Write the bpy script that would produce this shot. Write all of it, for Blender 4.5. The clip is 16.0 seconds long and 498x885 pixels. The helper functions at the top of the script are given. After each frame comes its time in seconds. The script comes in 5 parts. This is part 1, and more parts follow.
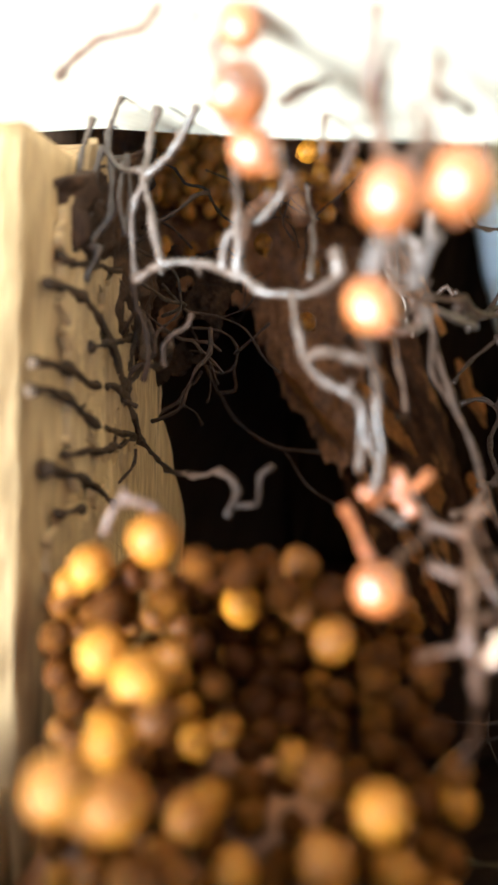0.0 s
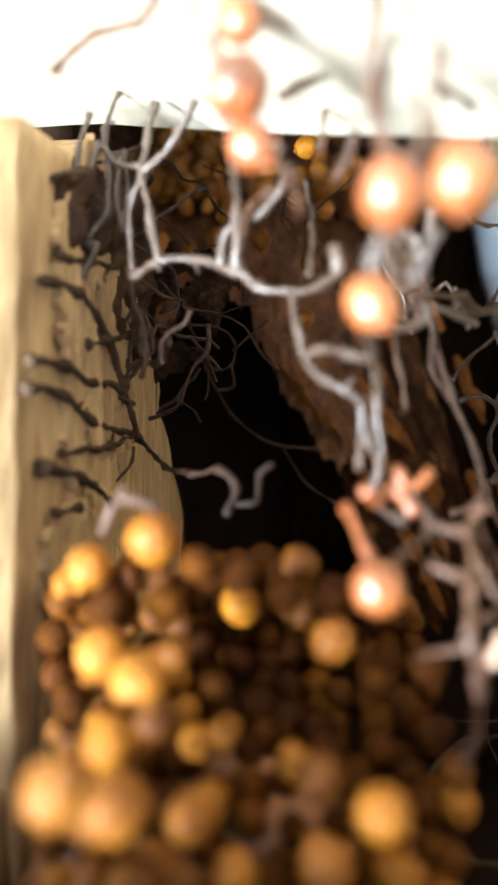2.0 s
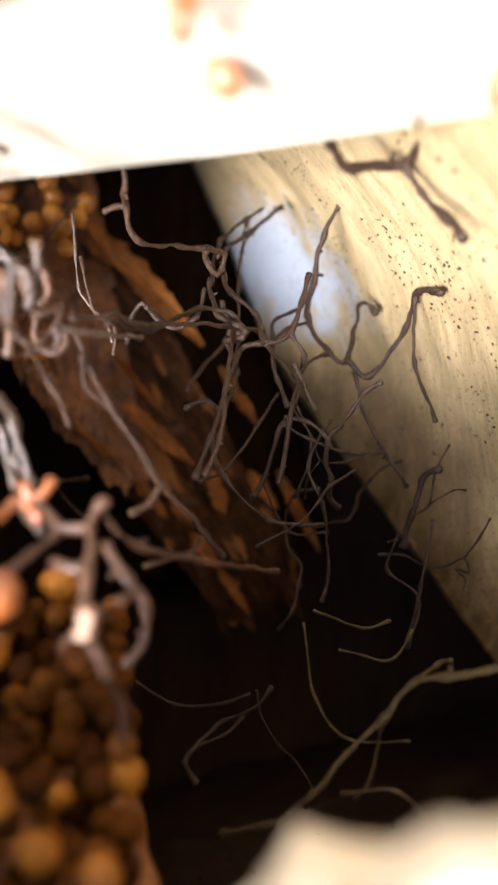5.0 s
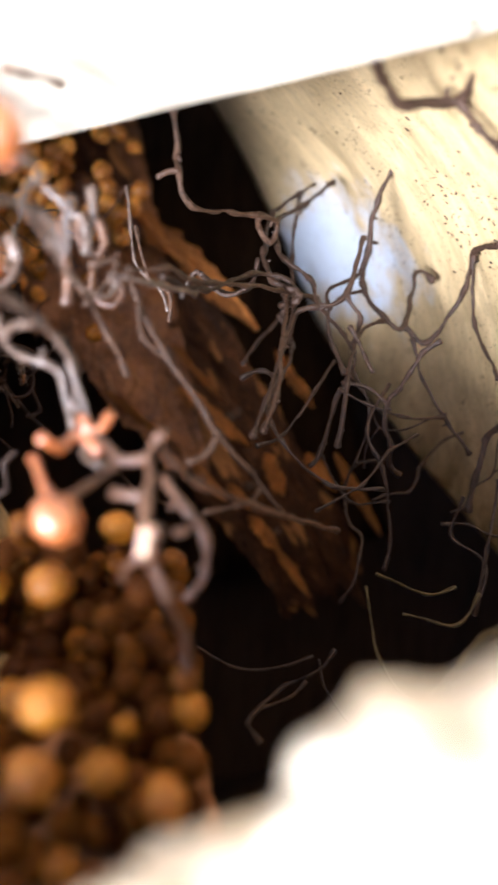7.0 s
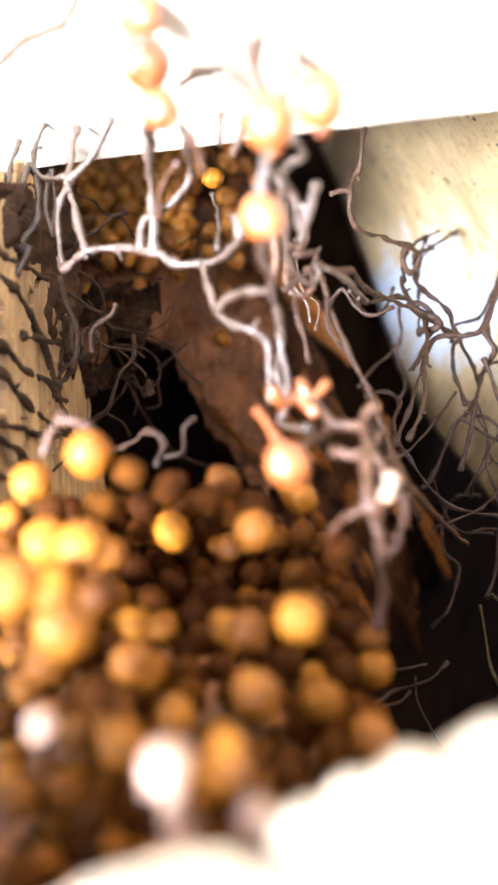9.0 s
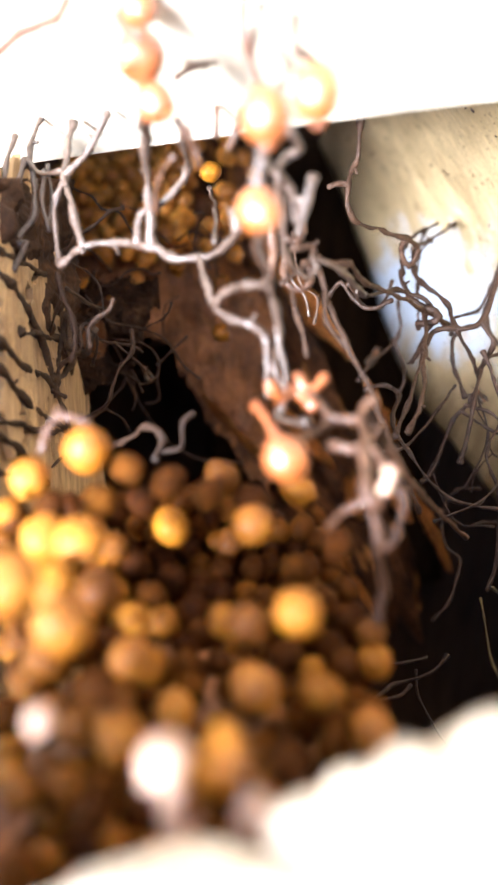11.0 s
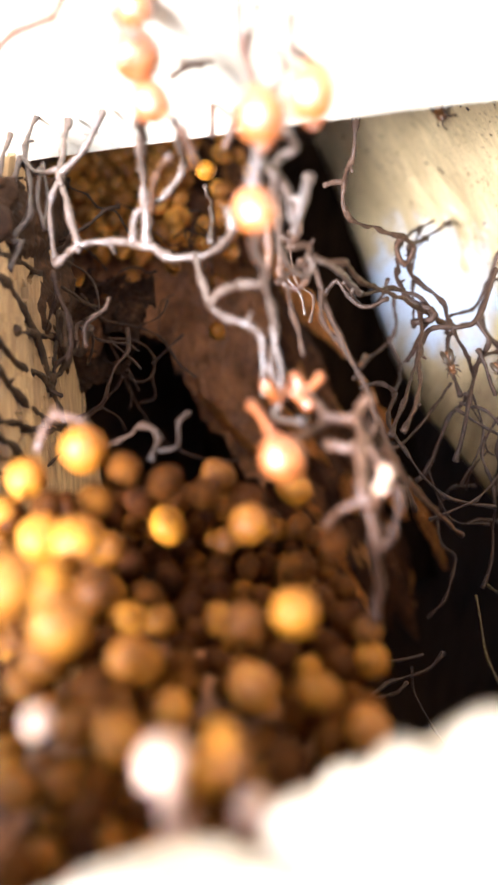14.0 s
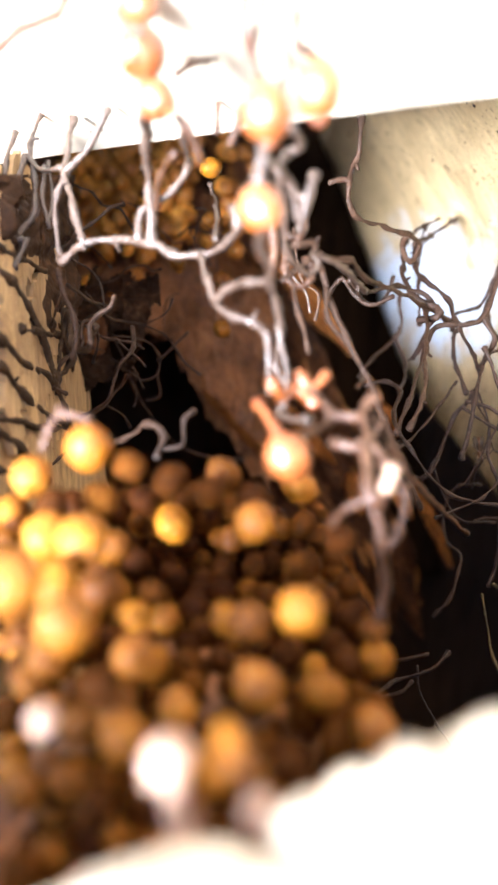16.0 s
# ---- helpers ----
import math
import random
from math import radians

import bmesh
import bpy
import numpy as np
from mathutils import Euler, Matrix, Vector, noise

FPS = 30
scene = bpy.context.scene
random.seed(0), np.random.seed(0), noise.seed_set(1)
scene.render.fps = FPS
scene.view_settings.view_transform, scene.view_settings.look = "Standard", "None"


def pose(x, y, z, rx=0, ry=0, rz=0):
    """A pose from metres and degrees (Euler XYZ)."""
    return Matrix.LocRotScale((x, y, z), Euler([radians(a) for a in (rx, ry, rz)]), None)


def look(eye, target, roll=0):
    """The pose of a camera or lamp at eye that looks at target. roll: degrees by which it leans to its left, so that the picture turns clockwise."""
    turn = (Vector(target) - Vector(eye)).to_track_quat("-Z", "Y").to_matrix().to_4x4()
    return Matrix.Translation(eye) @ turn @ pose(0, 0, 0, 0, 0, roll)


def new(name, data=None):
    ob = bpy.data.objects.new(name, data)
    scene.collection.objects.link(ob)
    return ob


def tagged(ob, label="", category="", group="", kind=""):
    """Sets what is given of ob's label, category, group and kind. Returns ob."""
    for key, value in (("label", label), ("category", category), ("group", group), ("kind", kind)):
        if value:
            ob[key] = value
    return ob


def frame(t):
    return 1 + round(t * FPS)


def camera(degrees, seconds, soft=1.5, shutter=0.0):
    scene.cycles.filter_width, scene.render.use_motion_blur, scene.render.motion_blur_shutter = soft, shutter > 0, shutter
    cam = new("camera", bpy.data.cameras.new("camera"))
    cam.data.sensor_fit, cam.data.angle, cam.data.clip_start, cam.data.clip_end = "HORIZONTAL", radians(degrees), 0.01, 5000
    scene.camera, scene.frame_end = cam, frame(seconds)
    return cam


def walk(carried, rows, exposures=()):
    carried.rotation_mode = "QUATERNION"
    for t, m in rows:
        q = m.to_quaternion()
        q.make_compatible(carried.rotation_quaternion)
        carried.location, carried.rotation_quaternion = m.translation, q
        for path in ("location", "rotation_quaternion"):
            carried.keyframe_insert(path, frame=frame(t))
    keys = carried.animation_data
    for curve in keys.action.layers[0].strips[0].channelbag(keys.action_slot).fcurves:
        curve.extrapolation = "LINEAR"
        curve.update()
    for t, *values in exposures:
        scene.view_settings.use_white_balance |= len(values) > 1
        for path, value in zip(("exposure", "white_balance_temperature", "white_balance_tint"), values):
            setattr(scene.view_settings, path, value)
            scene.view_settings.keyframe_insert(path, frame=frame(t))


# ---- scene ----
# All places below are given in units of 7 mm, in the frame of the first view:
# x to the right, y ahead, z up. ROOT turns that frame into the world, where the
# camera looks down into the opened hive at a slant.
U = 0.007
TILT, EYE = -60.0, 0.34
ROOT = pose(0, 0, EYE, TILT, 0, 0)

cam = camera(36.8, 16.0, soft=2.6, shutter=0.6)
cam.data.dof.use_dof = True
cam.data.dof.focus_distance = 19.5 * U
cam.data.dof.aperture_fstop = 16.5
ROWS = [
    (0.0, -0.000, 0.000, -0.000, 90.04, 0.00, 0.02),
    (0.5, -0.006, 0.112, 0.001, 90.02, 0.01, 0.12),
    (1.0, -0.023, 0.085, 0.004, 90.02, -0.07, 0.08),
    (1.5, -0.013, 0.064, 0.031, 89.93, 0.07, -0.25),
    (2.0, -0.026, 0.093, 0.039, 89.73, 0.08, -0.18),
    (2.5, 0.413, 0.126, 0.019, 90.06, 1.00, -2.91),
    (3.0, 0.834, -0.061, -0.173, 90.22, 2.90, -4.98),
    (3.5, 1.828, -0.545, -0.436, 91.05, 5.52, -7.22),
    (4.0, 3.379, -1.084, -0.146, 90.59, 7.92, -9.94),
    (6.5, 3.869, -1.155, -1.815, 93.02, 12.29, -5.47),
    (7.0, 3.508, -0.975, -1.963, 93.29, 11.64, -4.75),
    (7.5, 1.182, -1.074, -2.527, 94.90, 7.52, -4.84),
    (8.0, 0.124, -1.083, -2.791, 96.39, 4.33, -4.54),
    (8.5, -0.002, -1.333, -3.010, 97.75, 3.72, -5.15),
    (9.0, 0.025, -1.314, -3.030, 97.74, 3.89, -5.08),
    (11.5, 0.074, -1.293, -3.029, 97.27, 4.30, -4.96),
    (12.0, 0.058, -1.300, -3.027, 97.26, 4.32, -5.11),
    (12.5, 0.053, -1.308, -3.009, 97.16, 4.33, -5.19),
    (13.0, 0.046, -1.320, -3.009, 97.13, 4.35, -5.32),
    (13.5, 0.060, -1.312, -3.015, 97.14, 4.40, -5.31),
    (14.0, 0.058, -1.318, -3.002, 97.10, 4.41, -5.28),
    (14.5, 0.054, -1.325, -3.002, 97.05, 4.42, -5.26),
    (15.0, 0.054, -1.311, -3.004, 97.10, 4.33, -5.18),
    (15.5, 0.064, -1.281, -2.998, 97.07, 4.35, -4.99),
    (16.0, 0.054, -1.289, -2.985, 96.95, 4.34, -4.92),
]
walk(cam, [(t, ROOT @ pose(U * x, U * y, U * z, rx, ry, rz)) for t, x, y, z, rx, ry, rz in ROWS],
     exposures=[(0.0, 1.73, 5150, -1), (1.5, 1.70, 5150, -1), (3.0, 1.54, 5450, 4), (4.2, 1.5, 5900, 10), (6.3, 1.78, 5350, 15), (7.0, 1.82, 5350, 15), (7.5, 2.36, 5350, 10), (8.0, 2.48, 5350, 10), (9.0, 2.48, 5350, 13), (12.0, 2.22, 5350, 13), (14.0, 2.28, 5350, 13), (16.0, 2.42, 5350, 13)])

# ---- daylight ----
sun_way = (ROOT.to_3x3() @ Vector((-0.62, -0.71, -0.33))).normalized()
sun_data = bpy.data.lights.new("sun", "SUN")
sun_data.energy, sun_data.angle, sun_data.color = 6.2, radians(20.0), (1.0, 0.95, 0.87)
sun = new("sun", sun_data)
sun.matrix_world = look((0, -0.5, 1.5), Vector((0, -0.5, 1.5)) - sun_way)

world = bpy.data.worlds.new("sky")
scene.world = world
world.use_nodes = True
sky = world.node_tree.nodes.new("ShaderNodeTexSky")
sky.sky_type, sky.sun_disc = "NISHITA", False
sky.sun_elevation = math.asin(sun_way.z)
sky.sun_rotation = math.atan2(sun_way.x, sun_way.y)
world.node_tree.links.new(sky.outputs[0], world.node_tree.nodes["Background"].inputs[0])
world.node_tree.nodes["Background"].inputs[1].default_value = 0.098


# ---- materials ----
def material(name, base, dark, rough, scale, stretch=(1, 1, 1), bump=0.3, fine=6.0, spots=None, spot_scale=2.0,
             spot_cut=0.62, sss=0.0, vary=0.0, coat=0.0, second=None, axis=None, lit_patch=None, lit_patch_at=None, shine=0.5, shade_stain=None, shade_from=None, shade_way=None, coat_rough=0.15, lit_patch_turn=(0, 0, 0), lit_patch_scale=(1, 1, 1)):
    """Base and darker colour mixed by noise at two sizes, in units of 7 mm."""
    m = bpy.data.materials.new(name)
    m.use_nodes = True
    nt = m.node_tree
    nodes, links = nt.nodes, nt.links
    bsdf = nodes["Principled BSDF"]
    tc = nodes.new("ShaderNodeTexCoord")
    mp = nodes.new("ShaderNodeMapping")
    mp.inputs["Scale"].default_value = [s / U for s in stretch]
    source = tc.outputs["Object"]
    if axis:
        turn = nodes.new("ShaderNodeMapping")
        grain = ROOT.to_3x3() @ Vector(axis)
        turn.inputs["Rotation"].default_value = grain.rotation_difference(Vector((0, 0, 1))).to_euler()
        links.new(source, turn.inputs["Vector"])
        source = turn.outputs[0]
    links.new(source, mp.inputs["Vector"])

    def noise_tex(sc, detail=6.0, rough_=0.6):
        n = nodes.new("ShaderNodeTexNoise")
        n.inputs["Scale"].default_value, n.inputs["Detail"].default_value = sc, detail
        n.inputs["Roughness"].default_value = rough_
        links.new(mp.outputs[0], n.inputs["Vector"])
        return n

    big, small = noise_tex(scale), noise_tex(scale * fine)
    ramp = nodes.new("ShaderNodeValToRGB")
    ramp.color_ramp.elements[0].position, ramp.color_ramp.elements[1].position = 0.34, 0.66
    ramp.color_ramp.elements[0].color, ramp.color_ramp.elements[1].color = (*dark, 1), (*base, 1)
    if second:
        e = ramp.color_ramp.elements.new(0.52)
        e.color = (*second, 1)
    mixf = nodes.new("ShaderNodeMath")
    mixf.operation = "MULTIPLY_ADD"
    links.new(small.outputs[0], mixf.inputs[0])
    mixf.inputs[1].default_value = 0.45
    half = nodes.new("ShaderNodeMath")
    half.operation = "MULTIPLY"
    half.inputs[1].default_value = 0.55
    links.new(big.outputs[0], half.inputs[0])
    links.new(half.outputs[0], mixf.inputs[2])
    links.new(mixf.outputs[0], ramp.inputs[0])
    colour = ramp.outputs[0]
    # paints a pool of pale bluish light into the colour
    if lit_patch:
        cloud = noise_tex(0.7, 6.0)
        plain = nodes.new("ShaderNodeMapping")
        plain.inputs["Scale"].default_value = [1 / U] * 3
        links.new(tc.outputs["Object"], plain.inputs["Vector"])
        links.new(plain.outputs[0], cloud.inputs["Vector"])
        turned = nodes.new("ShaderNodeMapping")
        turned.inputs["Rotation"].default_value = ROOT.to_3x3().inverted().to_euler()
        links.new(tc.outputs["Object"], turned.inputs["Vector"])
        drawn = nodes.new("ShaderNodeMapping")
        drawn.inputs["Rotation"].default_value = lit_patch_turn
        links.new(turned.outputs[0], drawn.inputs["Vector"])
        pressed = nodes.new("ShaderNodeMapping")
        pressed.inputs["Scale"].default_value = lit_patch_scale
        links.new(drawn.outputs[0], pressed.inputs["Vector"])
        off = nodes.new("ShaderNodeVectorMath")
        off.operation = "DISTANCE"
        centre = Euler(lit_patch_turn).to_matrix() @ Vector(lit_patch_at)
        off.inputs[1].default_value = [c * k * U for c, k in zip(centre, lit_patch_scale)]
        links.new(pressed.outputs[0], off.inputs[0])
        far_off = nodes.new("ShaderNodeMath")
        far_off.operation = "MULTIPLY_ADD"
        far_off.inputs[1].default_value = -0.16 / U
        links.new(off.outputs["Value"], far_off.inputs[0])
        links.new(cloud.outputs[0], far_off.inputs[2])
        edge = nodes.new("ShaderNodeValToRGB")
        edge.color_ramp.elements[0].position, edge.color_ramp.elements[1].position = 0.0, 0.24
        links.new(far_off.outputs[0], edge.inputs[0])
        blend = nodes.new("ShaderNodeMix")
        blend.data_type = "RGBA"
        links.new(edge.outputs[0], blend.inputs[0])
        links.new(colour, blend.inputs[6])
        blend.inputs[7].default_value = (*lit_patch, 1)
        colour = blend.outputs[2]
    if spots:
        sp = noise_tex(spot_scale, 2.0, 0.5)
        if lit_patch:
            links.new(plain.outputs[0], sp.inputs["Vector"])
        cut = nodes.new("ShaderNodeValToRGB")
        cut.color_ramp.elements[0].position, cut.color_ramp.elements[1].position = spot_cut, spot_cut + 0.04
        links.new(sp.outputs[0], cut.inputs[0])
        mx = nodes.new("ShaderNodeMix")
        mx.data_type = "RGBA"
        links.new(cut.outputs[0], mx.inputs[0])
        links.new(colour, mx.inputs[6])
        mx.inputs[7].default_value = (*spots, 1)
        colour = mx.outputs[2]
    if shade_stain:
        # brown stain and painted shade in one, fading along a direction, ragged edge
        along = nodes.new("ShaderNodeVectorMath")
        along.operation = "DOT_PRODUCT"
        along.inputs[1].default_value = ROOT.to_3x3() @ Vector(shade_way).normalized()
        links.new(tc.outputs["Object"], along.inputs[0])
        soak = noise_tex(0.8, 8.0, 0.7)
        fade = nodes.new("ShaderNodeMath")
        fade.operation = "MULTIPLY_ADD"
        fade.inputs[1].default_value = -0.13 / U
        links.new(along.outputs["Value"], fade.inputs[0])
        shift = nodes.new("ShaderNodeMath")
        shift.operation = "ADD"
        shift.inputs[1].default_value = 0.13 * Vector(shade_from).dot(Vector(shade_way).normalized())
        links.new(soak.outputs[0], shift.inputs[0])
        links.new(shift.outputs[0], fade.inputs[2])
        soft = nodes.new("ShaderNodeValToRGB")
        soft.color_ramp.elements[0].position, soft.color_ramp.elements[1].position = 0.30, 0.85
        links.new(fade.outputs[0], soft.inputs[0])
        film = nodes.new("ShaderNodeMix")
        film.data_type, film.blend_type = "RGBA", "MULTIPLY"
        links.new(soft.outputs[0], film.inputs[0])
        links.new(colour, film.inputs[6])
        film.inputs[7].default_value = (*shade_stain, 1)
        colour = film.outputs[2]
    if vary:
        info = nodes.new("ShaderNodeObjectInfo")
        island = nodes.new("ShaderNodeNewGeometry")
        both = nodes.new("ShaderNodeMath")
        both.operation = "ADD"
        links.new(info.outputs["Random"], both.inputs[0])
        links.new(island.outputs["Random Per Island"], both.inputs[1])
        pick = nodes.new("ShaderNodeMath")
        pick.operation = "FRACT"
        links.new(both.outputs[0], pick.inputs[0])
        span = nodes.new("ShaderNodeMapRange")
        span.inputs[3].default_value, span.inputs[4].default_value = 1 - 0.92 * vary, 1 + 0.55 * vary
        bend = nodes.new("ShaderNodeMath")
        bend.operation = "POWER"
        bend.inputs[1].default_value = 1.65
        links.new(pick.outputs[0], bend.inputs[0])
        links.new(bend.outputs[0], span.inputs[0])
        hs = nodes.new("ShaderNodeHueSaturation")
        links.new(span.outputs[0], hs.inputs["Value"])
        hue = nodes.new("ShaderNodeMapRange")
        hue.inputs[3].default_value, hue.inputs[4].default_value = 0.5 - vary * 0.006, 0.5 + vary * 0.016
        links.new(pick.outputs[0], hue.inputs[0])
        links.new(hue.outputs[0], hs.inputs["Hue"])
        links.new(colour, hs.inputs["Color"])
        colour = hs.outputs[0]
    links.new(colour, bsdf.inputs["Base Color"])
    rr = nodes.new("ShaderNodeMapRange")
    rr.inputs[3].default_value, rr.inputs[4].default_value = max(0.05, rough - 0.14), min(1, rough + 0.14)
    links.new(big.outputs[0], rr.inputs[0])
    links.new(rr.outputs[0], bsdf.inputs["Roughness"])
    if bump:
        bp = nodes.new("ShaderNodeBump")
        bp.inputs["Strength"].default_value, bp.inputs["Distance"].default_value = bump, 0.12 * U
        links.new(mixf.outputs[0], bp.inputs["Height"])
        links.new(bp.outputs[0], bsdf.inputs["Normal"])
    bsdf.inputs["Specular IOR Level"].default_value = shine
    if sss:
        bsdf.inputs["Subsurface Weight"].default_value = sss
        bsdf.inputs["Subsurface Radius"].default_value = (1.0, 0.45, 0.12)
        bsdf.inputs["Subsurface Scale"].default_value = 0.18 * U
    if coat:
        bsdf.inputs["Coat Weight"].default_value = coat
        bsdf.inputs["Coat Roughness"].default_value = coat_rough
    return m


LID = material("planed_pale_wood", (0.78, 0.71, 0.58), (0.58, 0.49, 0.36), 0.6, 0.5, (1, 1, 0.2), 0.2, 5, axis=(0.75, -0.6, -0.25))
SIDE = material("grained_tan_wood", (0.78, 0.53, 0.26), (0.31, 0.18, 0.072), 0.65, 1.1, (1, 1, 0.14), 0.9, 5,
                spots=(0.24, 0.15, 0.065), spot_scale=1.3, spot_cut=0.66, axis=(0.1, 0, 1), vary=0.22)
# the bluish lit patch on this board is painted, not cast
BOARD = material("pale_resin_stained_wood", (0.70, 0.525, 0.28), (0.32, 0.225, 0.105), 0.42, 0.6, (1, 1, 0.22), 0.8, 7,
                 spots=(0.17, 0.11, 0.055), spot_scale=9.0, spot_cut=0.64, coat=0.2, axis=(0.3, 0.5, -0.8), lit_patch=(0.58, 0.63, 0.71), lit_patch_at=(0.0, 11.5, 4.1), lit_patch_turn=(radians(-17.2), 0, 0), lit_patch_scale=(0.12, 0.36, 0.9),
                 shade_stain=(0.20, 0.162, 0.085), shade_from=(-0.2, 9.5, -1.7), shade_way=(0.2, -0.6, 0.75), coat_rough=0.25)
# two near-black woods: the deep hollow's shade is put into their colour
BACKW = material("shade_dark_wood", (0.060, 0.034, 0.019), (0.022, 0.013, 0.008), 0.9, 0.8, (1, 1, 0.15), 0.6, 5, axis=(0.3, 0, 1), shine=0.1)
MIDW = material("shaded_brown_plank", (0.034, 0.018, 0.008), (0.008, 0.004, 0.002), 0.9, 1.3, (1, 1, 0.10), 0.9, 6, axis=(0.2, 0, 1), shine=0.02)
BARK = material("dark_brown_bark", (0.19, 0.075, 0.025), (0.012, 0.005, 0.002), 0.75, 1.3, (1, 1, 0.4), 1.0, 8, spots=(0.30, 0.125, 0.034), spot_scale=0.9, spot_cut=0.57, second=(0.065, 0.025, 0.009), axis=(0.33, -0.16, -0.93), shine=0.12)
TORN = material("torn_orange_wood", (0.66, 0.27, 0.055), (0.05, 0.018, 0.006), 0.7, 2.2, (1, 1, 0.2), 1.0, 5, second=(0.44, 0.17, 0.034), axis=(0.33, -0.16, -0.93), shine=0.25)
SHEET = material("brown_wax_sheet", (0.38, 0.155, 0.052), (0.075, 0.028, 0.010), 0.5, 0.8, (1, 1, 1), 0.9, 6, shine=0.35)
CRUST = material("dark_wax_crust", (0.13, 0.062, 0.028), (0.022, 0.010, 0.005), 0.6, 0.9, (1, 1, 1), 1.0, 7, second=(0.055, 0.026, 0.012), shine=0.2)
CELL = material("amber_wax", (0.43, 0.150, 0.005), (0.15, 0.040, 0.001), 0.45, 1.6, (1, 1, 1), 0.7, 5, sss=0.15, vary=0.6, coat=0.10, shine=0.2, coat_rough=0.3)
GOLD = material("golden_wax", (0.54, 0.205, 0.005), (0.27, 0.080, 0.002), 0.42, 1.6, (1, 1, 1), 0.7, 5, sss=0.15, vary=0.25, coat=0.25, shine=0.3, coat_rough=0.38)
DARKWAX = material("dark_brown_wax", (0.150, 0.042, 0.002), (0.036, 0.009, 0.001), 0.5, 1.6, (1, 1, 1), 0.8, 5, sss=0.15, vary=0.6, shine=0.08)
FARWAX = material("orange_brown_wax", (0.88, 0.36, 0.045), (0.50, 0.16, 0.015), 0.45, 1.4, (1, 1, 1), 0.8, 5, sss=0.08, vary=0.45, coat=0.3, shine=0.3, coat_rough=0.25)
# wax painted pale, for cells that full sun turns white
SUNPALE = material("sun_paled_wax", (0.74, 0.52, 0.38), (0.46, 0.25, 0.15), 0.40, 1.4, (1, 1, 1), 0.5, 5, sss=0.2, coat=0.4, coat_rough=0.25)
POT = material("glossy_orange_wax", (0.45, 0.135, 0.022), (0.25, 0.056, 0.009), 0.40, 1.5, (1, 1, 1), 0.3, 5, sss=0.15, vary=0.2, coat=1.0, shine=0.8, coat_rough=0.38)
PALE = material("pale_wax", (0.135, 0.088, 0.064), (0.036, 0.020, 0.012), 0.36, 1.8, (1, 1, 1), 1.0, 4, coat=0.5, coat_rough=0.28)
TAN = material("tan_wax", (0.15, 0.073, 0.040), (0.045, 0.018, 0.008), 0.34, 1.4, (1, 1, 1), 1.0, 4, coat=0.2)
BROWN = material("brown_wax", (0.088, 0.045, 0.025), (0.026, 0.013, 0.007), 0.5, 1.8, (1, 1, 1), 1.0, 4, shine=0.3)
DARK = material("dark_resin", (0.054, 0.027, 0.015), (0.018, 0.009, 0.005), 0.5, 1.8, (1, 1, 1), 1.0, 4, shine=0.35)
WALLRES = material("dull_brown_resin", (0.105, 0.062, 0.034), (0.035, 0.02, 0.011), 0.55, 1.8, (1, 1, 1), 1.0, 4, shine=0.2)
OLIVE = material("dull_olive_wax", (0.105, 0.070, 0.024), (0.03, 0.02, 0.007), 0.5, 1.6, (1, 1, 1), 1.0, 4, shine=0.3)
RIM = material("pale_waxy_rim", (0.88, 0.80, 0.66), (0.66, 0.53, 0.37), 0.6, 0.7, (1, 1, 1), 0.9, 5, second=(0.78, 0.67, 0.50))
GROUND = material("dry_soil", (0.20, 0.15, 0.10), (0.11, 0.08, 0.05), 0.9, 0.02, (1, 1, 1), 0.4, 8)
BEE = material("amber_bee_shell", (0.17, 0.062, 0.010), (0.07, 0.025, 0.005), 0.45, 5.0, (1, 1, 1), 0.3, 4)
BEE_DARK = material("dark_bee_shell", (0.10, 0.055, 0.03), (0.04, 0.02, 0.012), 0.35, 5.0, (1, 1, 1), 0.3, 4)
WING = material("smoky_wing", (0.075, 0.048, 0.026), (0.04, 0.024, 0.012), 0.4, 5.0, (1, 1, 1), 0.1, 4)


# ---- building tools ----
def place(p):
    return ROOT @ (Vector(p) * U)


def thing(name, base, label, category, group="", kind=""):
    ob = new(name)
    ob.empty_display_size = 0.005
    ob.location = place(base)
    return tagged(ob, label, category, group, kind)


def part(name, bm, mat, parent, label="", smooth=True):
    """Links a bmesh, given in units, as one mesh under a thing."""
    bm.transform(Matrix.Translation(-parent.location) @ ROOT @ Matrix.Scale(U, 4))
    bm.normal_update()
    me = bpy.data.meshes.new(name)
    bm.to_mesh(me)
    bm.free()
    me.materials.append(mat)
    if smooth:
        me.polygons.foreach_set("use_smooth", [True] * len(me.polygons))
    ob = new(name, me)
    ob.parent = parent
    if label:
        tagged(ob, label)
    return ob


def catmull(pts, step=0.22):
    pts = [Vector(p) for p in pts]
    ext = [pts[0] * 2 - pts[1], *pts, pts[-1] * 2 - pts[-2]]
    out = []
    for a, b, c, d in zip(ext, ext[1:], ext[2:], ext[3:]):
        n = max(2, int((c - b).length / step))
        for i in range(n):
            t = i / n
            out.append(0.5 * ((2 * b) + (c - a) * t + (2 * a - 5 * b + 4 * c - d) * t * t + (3 * b - a - 3 * c + d) * t ** 3))
    out.append(pts[-1])
    return out


